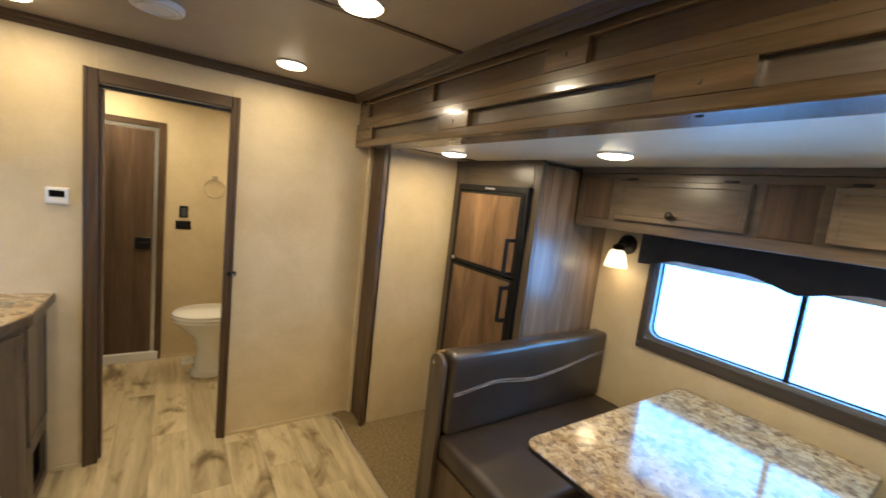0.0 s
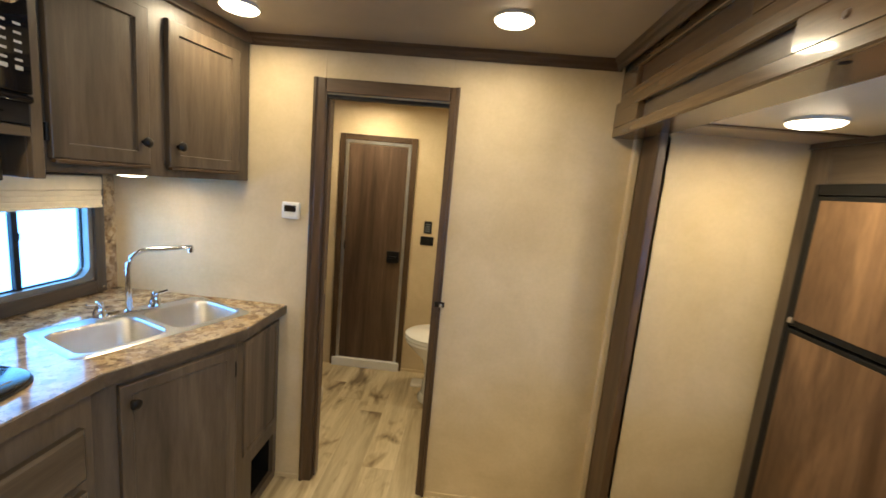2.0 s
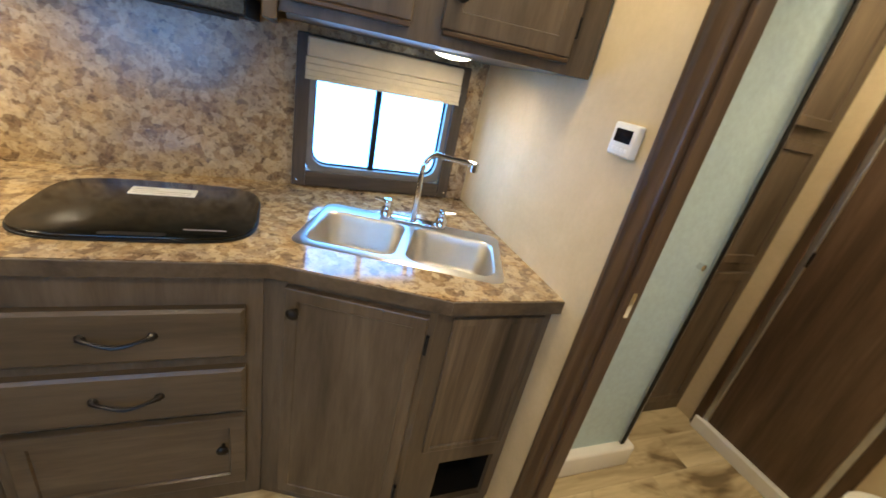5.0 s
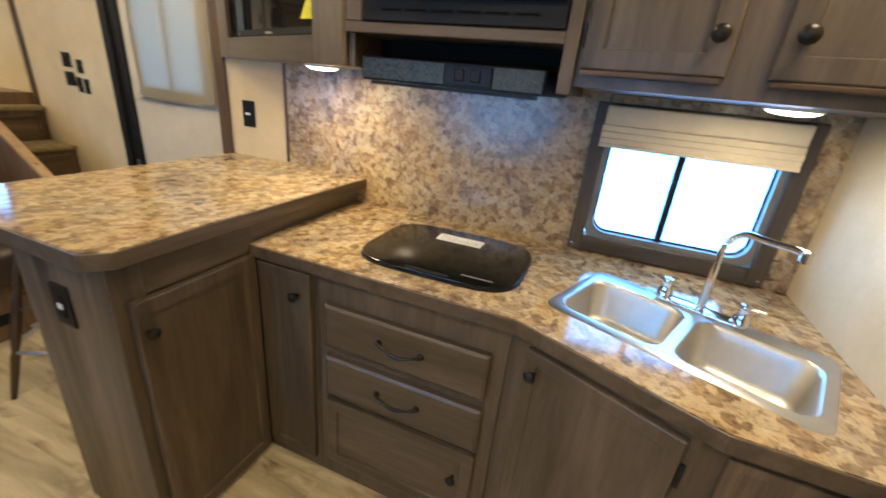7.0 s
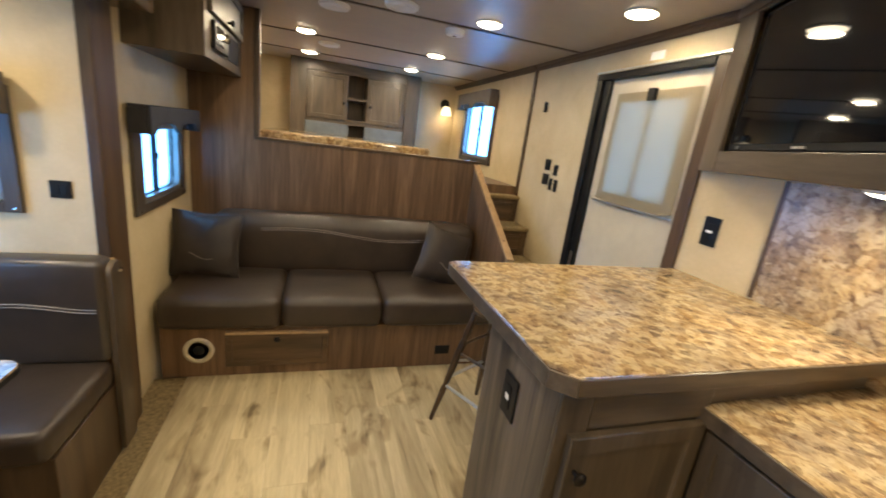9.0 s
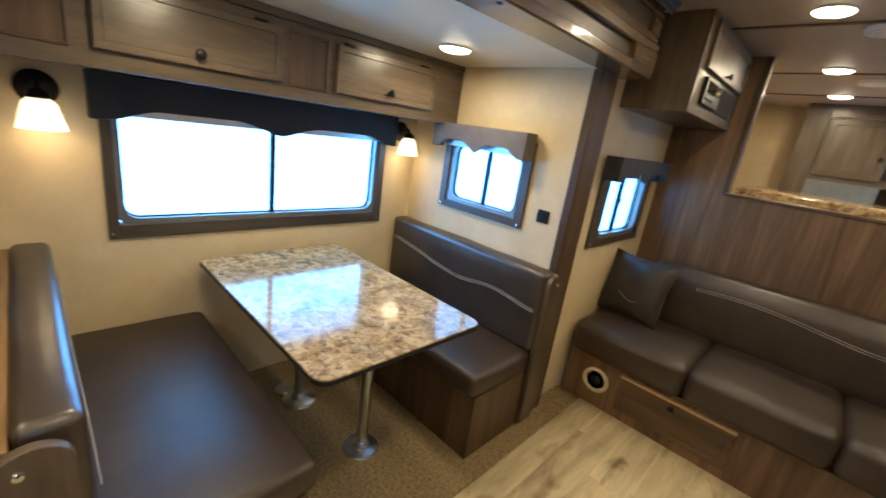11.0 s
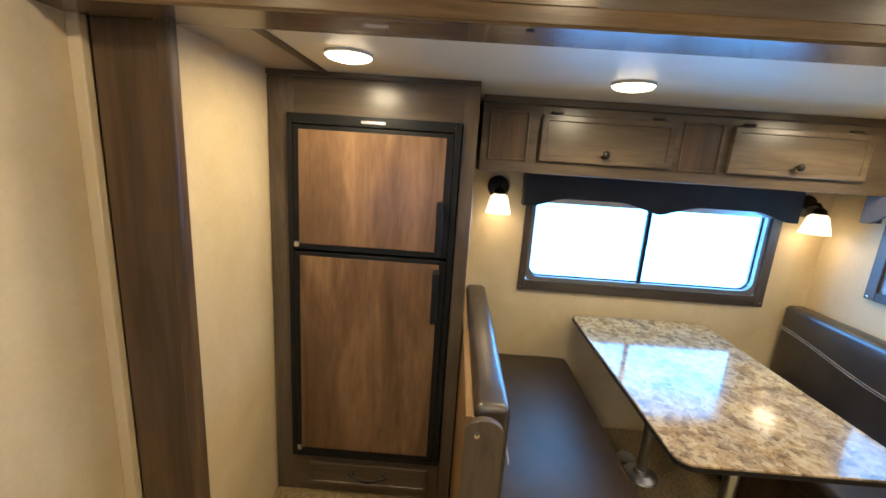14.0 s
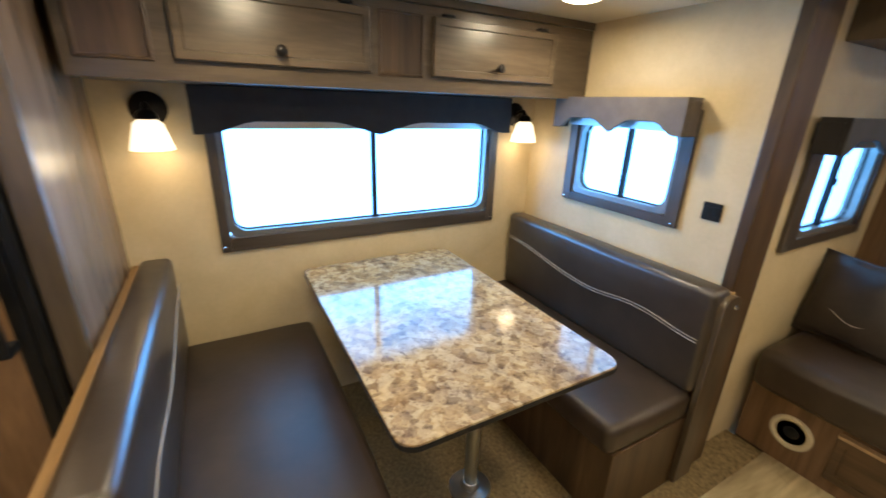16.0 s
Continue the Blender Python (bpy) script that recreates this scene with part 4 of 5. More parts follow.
arc = [(0, 0, 0.01), (0, 0, 0.13)] + [(0, -0.075 + 0.075 * math.cos(math.pi * i / 18), 0.18 + 0.085 * math.sin(math.pi * i / 18)) for i in range(0, 9)] + [(0.0, -0.13, 0.268), (0.0, -0.20, 0.276), (0.0, -0.225, 0.276)]
swing = Matrix.Rotation(radians(50), 4, "Z")
arc = [swing @ Vector(p) for p in arc]
part("spout", tube(arc, [0.013, 0.010] + [0.0092] * 9 + [0.009, 0.009, 0.009], 12), CHROME, fc, "", True)
part("aerator", tube([swing @ Vector((0, -0.218, 0.277)), swing @ Vector((0, -0.218, 0.255))], [0.011, 0.010], 12), CHROME, fc, "", True)
for x in (-0.1, 0.1):
    hb = part("handle", moved(lathe([(0.024, 0.008), (0.021, 0.03), (0.014, 0.045), (0.016, 0.055), (0.012, 0.068), (0.002, 0.071)], 18), pose(x, 0, 0)), CHROME, fc, "", True)
    part("lever", tube([(x, 0, 0.058), (x + (0.045 if x > 0 else -0.045), -0.012, 0.068)], [0.007, 0.005], 8), CHROME, hb, "", True)

# cooktop cover
ck = thing("cooktop_cover", pose(-0.095, 2.672, 0.916, 0, 0, 91), "black glass cooktop cover with a paper label", "cooktop")
pts = []
for i in range(64):
    a = 2 * math.pi * i / 64
    pts.append((0.276 * math.copysign(abs(math.cos(a)) ** 0.40, math.cos(a)), 0.216 * math.copysign(abs(math.sin(a)) ** 0.42, math.sin(a)) * (1 - 0.08 * math.cos(a) ** 2)))
part("frame_plate", prism([(x * 1.0, y * 1.0) for x, y in pts], 0, 0.006, 0.002), SATIN, ck)
part("glass_lid", prism([(x * 0.985, y * 0.985) for x, y in pts], 0.007, 0.014, 0.002), LID, ck, "glossy black glass lid", True)
part("finger_notch", prism(rounded(-0.07, 0.07, -0.209, -0.190, 0.009), 0.0141, 0.0165, 0.001), BLACK, ck)
lb = part("paper_label", prism(rounded(-0.085, 0.088, 0.082, 0.148, 0.002, 1), 0.0142, 0.0148), PAPER, ck, "white paper label")
for i in range(3):
    part("print_bar", box(-0.075, 0.075 - 0.09 * (i == 2), 0.095 + 0.016 * i, 0.0975 + 0.016 * i, 0.0149, 0.0152), INK, lb)
part("maker_mark", box(0.10, 0.20, -0.165, -0.158, 0.0142, 0.0146), INK, ck)

# ---- upper kitchen cabinets ----
UF, UB = 0.055, 1.487
def um(y):
    return face(UF, y, 0, "+x")
TA = math.degrees(math.atan2(0.486, 1))
tm = face(KX + 0.006, 1.30, 0, 90 - TA)
TL = 1.174
tvc = thing("tv_cabinet", tm, "brown angled wall cabinet framing a built-in television", "cabinet")
inner = tm.inverted() @ Vector((KX + 0.004, 2.352, 0))
wedge = [(0.03, 0.002), (TL - 0.004, 0.002), (inner.x, inner.y)]
part("bottom", prism(wedge, UB, UB + 0.022), CAB_H, tvc)
part("side", moved(box(KX + 0.004, UF - 0.01, 2.334, 2.352, UB + 0.022, CZ - 0.02, 0.002), tm.inverted()), CAB, tvc)
part("stile", box(0.0, 0.138, -0.018, 0, UB, CZ - 0.02, 0.003), CAB, tvc)
part("stile", box(0.985, TL, -0.018, 0, UB, CZ - 0.02, 0.003), CAB, tvc)
part("bottom_rail", box(0.138, 0.985, -0.018, 0, UB, 1.570, 0.003), CAB_H, tvc)
part("top_rail", box(0.138, 0.985, -0.018, 0, 2.076, CZ - 0.02, 0.003), CAB_H, tvc)
part("crown", box(0.0, TL, -0.032, -0.018, CZ - 0.045, CZ - 0.003, 0.004), TRIM_H, tvc)
tv = thing("television", tm @ Matrix.Translation((0.142, 0.008, 1.574)), "black flat television with a yellow energy sticker", "television")
part("casing", box(0, 0.84, 0.0, 0.012, 0, 0.498, 0.004), BLACK, tv)
part("screen", box(0.012, 0.828, -0.003, 0, 0.024, 0.486, 0.001), GLOSS, tv, "dark glossy screen")
part("sticker", upright(prism([(0.712, 0.046), (0.827, 0.042), (0.825, 0.168)], 0.0035, 0.0042)), YELLOW, tv, "yellow triangular sticker")
part("maker_mark", box(0.39, 0.45, -0.004, -0.0, 0.008, 0.015), ALU, tv)
part("sensor", box(0.065, 0.09, -0.004, 0.0, 0.006, 0.018, 0.001), GREYP, tv)

mwc = thing("microwave_cabinet", um(2.355), "brown wall cabinet framing the microwave above a dark niche", "cabinet")
MB = UF - KX - 0.004
part("side", box(0, 0.02, 0.004, MB, UB, CZ - 0.02, 0.002), CAB, mwc)
part("side", box(0.602, 0.622, 0, MB, UB - 0.02, CZ - 0.02, 0.002), CAB, mwc)
part("shelf", box(0.02, 0.602, 0.0, MB, 1.576, 1.598, 0.002), CAB_H, mwc)
part("face_rail", box(0.0, 0.602, -0.018, 0, 1.574, 1.602, 0.003), CAB_H, mwc)
part("stile", box(0.006, 0.055, -0.018, 0, 1.602, CZ - 0.02, 0.003), CAB, mwc)
part("stile", box(0.602, 0.634, -0.018, 0, UB - 0.02, CZ - 0.02, 0.003), CAB, mwc)
part("top_rail", box(0.055, 0.602, -0.018, 0, 1.985, CZ - 0.02, 0.003), CAB_H, mwc)
part("back", box(0.02, 0.602, MB - 0.01, MB, 1.598, CZ - 0.02), HOLLOW_SHADE, mwc)
part("niche_back", box(0.02, 0.602, 0.16, 0.17, UB + 0.04, 1.574), HOLLOW_SHADE, mwc, "dark niche")
part("crown", box(0.006, 0.634, -0.032, -0.018, CZ - 0.045, CZ - 0.003, 0.004), TRIM_H, mwc)
mw = thing("microwave", um(2.355) @ Matrix.Translation((0.058, -0.022, 1.604)), "black built-in microwave oven with a keypad and a dial", "microwave")
part("body", box(0, 0.541, 0.0, 0.36, 0, 0.378, 0.003), BLACK, mw)
part("door", box(0.008, 0.405, -0.022, 0, 0.075, 0.37, 0.006), GLOSS, mw, "glossy black door")
part("window", box(0.065, 0.335, -0.0232, -0.022, 0.155, 0.33, 0.001), MESHWIN, mw, "dark mesh window")
cp = part("control_panel", box(0.409, 0.535, -0.020, 0, 0.075, 0.37, 0.004), GLOSS, mw)
for r in range(6):
    for c in range(3):
        part("key", box(0.428 + 0.034 * c, 0.445 + 0.034 * c, -0.0208, -0.020, 0.128 + 0.021 * r, (0.138 if r == 0 else 0.1335) + 0.021 * r), KEYPRINT, cp, "pale keypad print")
part("dial", moved(lathe([(0.036, 0), (0.036, 0.010), (0.031, 0.013), (0.027, 0.010), (0.027, 0.004)], 28), pose(0.474, -0.020, 0.308, 90)), CHROME, cp, "chrome ring dial", True)
part("dial_face", moved(lathe([(0.027, 0.004), (0.025, 0.009), (0.002, 0.010)], 24), pose(0.474, -0.020, 0.308, 90)), GLOSS, cp, "", True)
part("trim_bar", box(0.004, 0.537, -0.024, 0, 0.052, 0.072, 0.009, 3), GLOSS, mw, "glossy black rounded bar")
# dark strips on the front, drawn for the shade inside vent slots
for i in range(6):
    part("vent_slot", box(0.06 + 0.072 * i, 0.118 + 0.072 * i, -0.003, 0, 0.024, 0.030, 0.001), HOLLOW_SHADE, mw)
part("maker_mark", box(0.19, 0.245, -0.0245, -0.022, 0.105, 0.117, 0.001), ALU, mw)

hood = thing("range_hood", face(0.025, 2.385, 1.457, "+x"), "black pull-out range hood with hammered metal front panels", "range hood")
part("body", box(0, 0.537, 0.012, 0.47, 0.0, 0.058, 0.003), BLACK, hood)
part("front", box(0, 0.537, -0.004, 0.012, 0.0, 0.064, 0.004), SATIN, hood)
part("hammered_panel", box(0.004, 0.262, -0.0065, -0.004, 0.006, 0.060, 0.001), HAMMER, hood, "hammered grey metal panel")
part("hammered_panel", box(0.402, 0.533, -0.0065, -0.004, 0.006, 0.060, 0.001), HAMMER, hood, "hammered grey metal panel")
sw = part("switch_block", box(0.268, 0.398, -0.009, -0.004, 0.008, 0.057, 0.002), BLACK, hood)
for x in (0.308, 0.354):
    part("rocker", box(x - 0.014, x + 0.014, -0.013, -0.009, 0.018, 0.048, 0.003), SATIN, sw)
part("lip", box(0.03, 0.52, -0.001, 0.03, -0.010, -0.001, 0.002), BLACK, hood)

UA = math.degrees(math.atan2(0.155, 0.78))
uw = face(UF, 2.985, 0, 90 - UA)
upc = thing("upper_cabinet", uw, "brown wall cabinet with two framed doors above the sink", "cabinet")
UL = 0.79
part("body", box(0.004, UL, 0, 0.012, UB, CZ - 0.02, 0.002), CAB, upc, "face frame")
inv = uw.inverted()
c1, c2 = inv @ Vector((KX + 0.003, 3.005, 0)), inv @ Vector((KX + 0.003, BY - 0.006, 0))
part("box", prism([(0.02, 0.012), (UL - 0.004, 0.012), (c2.x, c2.y), (c1.x, c1.y)], UB, CZ - 0.02), CAB, upc)
for x, w, kx in ((0.022, 0.285, 0.258), (0.378, 0.335, 0.034)):
    d = part("door", moved(panel_door(w, 0.50, 0.02, 0.06), Matrix.Translation((x, 0, 1.525))), CAB, upc)
    knob(d, x + kx, 1.600, -0.02)
    for z in (1.57, 1.93):
        part("hinge", box(x - 0.008 if kx > 0.1 else x + w, x if kx > 0.1 else x + w + 0.008, -0.014, 0, z, z + 0.05, 0.002), BLACK, upc)
    part("finger_pull", box(x + 0.004, x + w - 0.004, -0.026, -0.002, 1.512, 1.524, 0.003), TRIM_H, upc)
part("crown", box(0.004, UL, -0.014, 0.0, CZ - 0.045, CZ - 0.003, 0.004), TRIM_H, upc)

def under_light(x, y, watts):
    ob = thing("under_cabinet_light", Matrix.Translation((x, y, UB)), "small lit lamp under the wall cabinet", "cabinet light", "under-cabinet lamps")
    part("rim", lathe([(0.062, 0), (0.061, -0.006), (0.056, -0.008)], 24), WHITE, ob, "", True)
    part("lens", lathe([(0.056, -0.008), (0.042, -0.014), (0.02, -0.017), (0.002, -0.018)], 24), LENS, ob, "glowing lens", True)
    lamp(x, y, UB - 0.022, watts, 0.10)
under_light(-0.17, 2.09, 5.5)
under_light(-0.12, 3.49, 2.8)

# cream pleated blind drawn up over the sink window
bl = thing("pleated_blind", face(KX + 0.034, 3.07, 1.33, "+x"), "cream blind drawn up above the sink window", "blind")
part("cassette", box(0.004, 0.576, -0.036, 0, 0.060, 0.122, 0.006), CREAM, bl)
for i in range(3):
    part("fold", moved(box(0.0, 0.580, -0.016, 0.0, 0, 0.0215, 0.004), pose(0, -0.010 - 0.004 * (i % 2), -0.002 + 0.0205 * i, 6)), CREAM, bl)
part("bottom_rail", box(0, 0.580, -0.032, -0.002, -0.014, -0.001, 0.003), CREAM, bl)

# ---- fridge and its surround ----
fm = face(2.468, SY1, 0, "-x")
FW = SY1 - 2.775
fs = thing("fridge_surround", fm, "brown wood surround of the built-in fridge with a drawer", "cabinet")
part("stile", box(0.002, 0.10, 0, 0.03, 0.012, 1.80, 0.003), CAB, fs)
part("stile", box(0.735, FW, 0, 0.03, 0.012, 1.80, 0.003), CAB, fs)
part("top_board", box(0.10, 0.735, 0, 0.03, 1.665, 1.80, 0.003), CAB_H, fs)
part("bottom_board", box(0.10, 0.735, 0, 0.03, 0.012, 0.205, 0.003), CAB_H, fs)
part("side_panel", box(FW - 0.018, FW - 0.001, 0.03, SX - 2.468 - 0.002, 0.012, 1.80, 0.002), SIDEWOOD, fs, "streaky glossy wood side panel")
d = part("drawer_front", moved(panel_door(0.53, 0.115, 0.018, 0.022, 0.004), Matrix.Translation((0.155, 0, 0.06))), CAB_H, fs)
pull(d, 0.42, 0.12, -0.02, 0.15)
part("cap", box(0, FW, -0.004, 0.03, 1.80, SZ - 0.001), CAB_H, fs)

fr = thing("refrigerator", fm @ Matrix.Translation((0.08, 0, 0)), "two-door fridge with wood-grain panels in black frames", "refrigerator")
part("cabinet_body", box(0.02, 0.63, 0.03, 0.58, 0.21, 1.66), BLACK, fr)
part("outer_frame", box(0, 0.022, -0.02, 0.03, 0.205, 1.67, 0.003), SATIN, fr)
part("outer_frame", box(0.628, 0.65, -0.02, 0.03, 0.205, 1.67, 0.003), SATIN, fr)
part("outer_frame", box(0.022, 0.628, -0.02, 0.03, 1.632, 1.67, 0.003), SATIN, fr)
part("outer_frame", box(0.022, 0.628, -0.02, 0.03, 0.205, 0.228, 0.003), SATIN, fr)
part("name_plate", box(0.28, 0.37, -0.023, -0.02, 1.644, 1.654, 0.001), ALU, fr, "small silver badge")
for z0, z1, hz in ((1.155, 1.628, 1.17), (0.232, 1.145, 0.90)):
    dr = part("door", box(0.024, 0.626, -0.022, 0.028, z0, z1, 0.003), SATIN, fr, "black framed door")
    part("door_panel", box(0.046, 0.598, -0.026, -0.022, z0 + 0.024, z1 - 0.016, 0.001), FRIDGE, dr, "streaky brown wood-grain panel")
    hb = bmesh.new()
    box(0.578, 0.603, -0.080, -0.066, hz, hz + 0.21, 0.005, 2, hb)
    box(0.578, 0.603, -0.067, -0.020, hz, hz + 0.020, 0.004, 2, hb)
    box(0.578, 0.603, -0.067, -0.020, hz + 0.19, hz + 0.21, 0.004, 2, hb)
    part("handle", hb, BLACK, dr, "black loop handle")
    part("hinge_pin", box(0.026, 0.044, -0.03, -0.02, z0 + 0.01, z0 + 0.03, 0.002), STEEL, dr)

# ---- overhead cabinets in the slide-out ----
om = face(2.75, 2.745, 0, "-x")
OW = 2.745 - SY0 - 0.002
oc = thing("overhead_cabinet", om, "brown overhead cabinet with two lift-up doors above the wide window", "cabinet")
part("body", box(0, OW, 0.002, 0.346, 1.50, SZ - 0.032, 0.002), CAB_H, oc)
part("cornice", box(0, OW, -0.004, 0.346, SZ - 0.03, SZ - 0.001, 0.002), CAB_H, oc)
for x0, x1 in ((0.256, 0.828), (1.07, 1.655)):
    d = part("door", moved(panel_door(x1 - x0, 0.197, 0.02, 0.035, 0.006), Matrix.Translation((x0, 0, 1.556))), CAB_H, oc)
    knob(d, x0 + (x1 - x0) * 0.5 - 0.005, 1.598, -0.02)
    for x in (x0 + 0.06, x1 - 0.08):
        part("lid_support", moved(prism(rounded(-0.025, 0.025, -0.01, 0.012, 0.008), 0, 0.008, 0.002), pose(x, -0.012, 1.757)), BLACK, oc)
for x0, x1 in ((0.03, 0.205), (0.862, 1.035)):
    part("fixed_panel", moved(panel_door(x1 - x0, 0.21, 0.006, 0.012, 0.004), Matrix.Translation((x0, 0.002, 1.548))), TRIM, oc, "darker red-brown panel")

# ---- dinette ----
def wave_stitch(x0, x1, z, amp, y):
    n = 40
    return [(x0 + (x1 - x0) * i / n, y, z + amp * math.sin(2 * math.pi * (0.15 + 0.95 * i / n)) * (0.35 + 0.65 * math.sin(math.pi * i / n))) for i in range(n + 1)]

def bench_stitch(x0, x1, z, amp, y, mirrored):
    """High at the wall end, falling to a trough, with one low swell towards the aisle."""
    n, pts = 48, []
    for i in range(n + 1):
        u = 1 - i / n if mirrored else i / n
        e = min(1, u / 0.55)
        h = 0.9 - 1.6 * e * e * (3 - 2 * e) + (0.28 * (1 - math.cos(2 * math.pi * (u - 0.55) / 0.45)) if u > 0.55 else 0)
        pts.append((x0 + (x1 - x0) * i / n, y, z + amp * h))
    return pts

def dinette(m, w, flip, label, back_h, dep):
    """A bench: x 0..w along the seat, front of the seat at y -0.56, back at 0."""
    ob = thing("dinette_bench", m, label, "bench", "dinette benches")
    part("base", box(0.0, w, -dep + 0.035, -0.03, 0.012, 0.345, 0.003), TRIM, ob, "dark wood-grain base")
    part("seat_cushion", cushion(0.0, w, -dep, -0.085, 0.345, 0.46, 0.032, 0.008), SEATING, ob, "dark brown leather seat", True)
    part("back_cushion", cushion(0.02, w, -0.128, -0.022, 0.458, back_h, 0.024, 0.006), LEATHER, ob, "dark brown leather backrest", True)
    part("back_board", box(0.0, w, -0.0215, 0.004, 0.012, back_h - 0.02, 0.004), BOARD, ob, "paler wood back board")
    for dz in (0, 0.012):
        part("stitching", tube(bench_stitch(0.03, w - 0.02, 0.455 + (back_h - 0.455) * 0.6 + dz, 0.045, -0.1375, flip > 0), 0.0014, 6), THREAD, ob, "pale double stitching")
    return ob

bench_l = dinette(pose(1.915, 2.765, 0, 0, 0, 0), 1.18, 1, "dark leather dinette bench beside the fridge", 0.86, 0.635)
pts = [(-0.105, 0.012), (0.004, 0.012), (0.004, 0.80)] + [(-0.0505 + 0.0545 * math.cos(math.pi * i / 12), 0.80 + 0.045 * math.sin(math.pi * i / 12)) for i in range(13)] + [(-0.105, 0.80)]
bm = prism(pts, -0.024, 0.0, 0.003)
bmesh.ops.transform(bm, matrix=Matrix(((0, 0, 1, 0), (1, 0, 0, 0), (0, 1, 0, 0), (0, 0, 0, 1))), verts=bm.verts)
part("end_panel", bm, CAB, bench_l, "wood end panel with a round top")
part("corner_cap", moved(lathe([(0.01, 0), (0.008, 0.006), (0.001, 0.007)], 12), pose(-0.024, -0.03, 0.80, 0, -90)), CHROME, bench_l)
bench_r = dinette(pose(1.915 + 1.18, SY0 + 0.004, 0, 0, 0, 180), 1.18, -1, "dark leather dinette bench under the small window", 0.88, 0.545)
bm = prism([(x, z) for x, z in pts], 0.0, 0.022, 0.003)
bmesh.ops.transform(bm, matrix=Matrix(((0, 0, 1, 0), (1, 0, 0, 0), (0, 1, 0, 0), (0, 0, 0, 1))), verts=bm.verts)
part("end_panel", moved(bm, Matrix.Translation((1.182, 0, 0.02))), CAB, bench_r, "wood end panel with a round top")
part("corner_cap", moved(lathe([(0.01, 0), (0.008, 0.006), (0.001, 0.007)], 12), pose(1.204, -0.03, 0.82, 0, 90)), CHROME, bench_r)

tb = thing("dinette_table", pose(1.908, 1.435, 0), "stone-look dinette table on two chrome posts", "table")
TW, TD = 3.04 - 1.908, 2.157 - 1.435
outline = rounded(0, TW, 0, TD, 0.05)
outline = [(x if x < TW - 0.051 else (TW if abs(y - TD / 2) < TD / 2 - 0.06 else x), y) for x, y in outline]
part("tabletop", prism(outline, 0.722, 0.745, 0.003), STONE, tb, "glossy speckled laminate top")
part("edge_band", prism([(x * 1.003 - 0.002, y * 1.004 - 0.0015) for x, y in outline], 0.723, 0.739, 0.002), BLACK, tb, "dark edge band")
part("wall_bracket", box(TW - 0.02, TW + 0.05, 0.05, TD - 0.05, 0.66, 0.722, 0.004), CAB_H, tb)
for x, y in ((0.36, 0.275), (0.82, 0.35)):
    leg = part("post", moved(lathe([(0.026, 0.02), (0.026, 0.71)], 20), pose(x, y, 0)), ALU, tb, "metal table post", True)
    part("foot", moved(lathe([(0.085, 0.012), (0.08, 0.02), (0.04, 0.03), (0.03, 0.05)], 24), pose(x, y, 0)), ALU, leg, "round metal floor flange", True)
    part("socket", moved(lathe([(0.075, 0.721), (0.07, 0.712), (0.032, 0.70)], 24), pose(x, y, 0)), ALU, leg, "", True)
disc = thing("floor_disc", pose(2.85, 1.81, 0.012), "small round metal cover on the carpet under the table", "cover plate")
part("plate", lathe([(0.05, 0), (0.046, 0.006), (0.002, 0.008)], 20), ALU, disc, "", True)

plate(face(2.067, SY0, 1.12, "+y"), 0.068, 0.066, "black outlet beside the small window", 2)

# ---- loft wall, sofa, stairs ----
lw = solid("wall_loft", face(RX, BEDY, 0, "+y"), (0, RX + 0.07), (0, CZ), [(RX - 1.57, RX + 0.07, BEDZ, CZ)], 0, 0.03, PANEL, "brown wood-grain panelling under the bed loft", "wall")
cap = part("trim_cap", box(-0.09, 1.575, BEDY - 0.045, BEDY + 0.012, BEDZ, BEDZ + 0.018, 0.005), TRIM_H)
tagged(cap, "wood cap rail on the loft wall", "rail", kind="structure")
jl = part("trim_casing", box(1.545, 1.58, BEDY - 0.045, BEDY + 0.012, BEDZ + 0.018, CZ, 0.005), TRIM)
tagged(jl, "wood casing beside the loft opening", "casing", kind="structure")
deck = part("floor_loft", box(KX, RX, FRONT, BEDY - 0.03, 1.08, 1.17), PANEL)
tagged(deck, "raised deck of the bed loft", "floor", kind="structure")
bed = thing("bed_platform", pose(0, 0, 0), "speckled brown ledge of the bed in the loft", "bed")
part("ledge", box(0.16, 1.62, FRONT + 0.30, -1.05, 1.17, 1.375, 0.02, 3), MATTRESS, bed)

pr = [(BEDY, 0), (0.42, 0), (0.42, 0.775), (BEDY + 0.02, 1.30), (BEDY, 1.30)]
bm = prism([(y, z) for y, z in pr], -0.075, -0.045)
swap = Matrix(((0, 0, 1, 0), (1, 0, 0, 0), (0, 1, 0, 0), (0, 0, 0, 1)))
bmesh.ops.transform(bm, matrix=swap, verts=bm.verts)
guard = part("wall_stair_guard", bm, PANEL)
tagged(guard, "dark wood panel between sofa and stairs", "panel", kind="structure")
rail = thing("stair_rail", pose(0, 0, 0), "pale wood sloping rail on the stair panel", "rail")
ang = math.atan2(0.775 - 1.30, 0.42 - BEDY)
L = math.hypot(0.525, 0.42 - BEDY)
part("rail_board", moved(box(-0.025, 0.025, 0, L + 0.02, 0.0, 0.022, 0.004), pose(-0.06, BEDY, 1.30, math.degrees(ang))), RAILWOOD, rail)
part("newel", box(-0.087, -0.035, 0.42, 0.442, 0, 0.79, 0.004), RAILWOOD, rail)
for t in (0.12, 0.85):
    part("screw_cap", moved(lathe([(0.006, 0.022), (0.004, 0.025)], 8), pose(-0.06, BEDY, 1.30, math.degrees(ang)) @ Matrix.Translation((0, L * t, 0))), TRIM, rail)

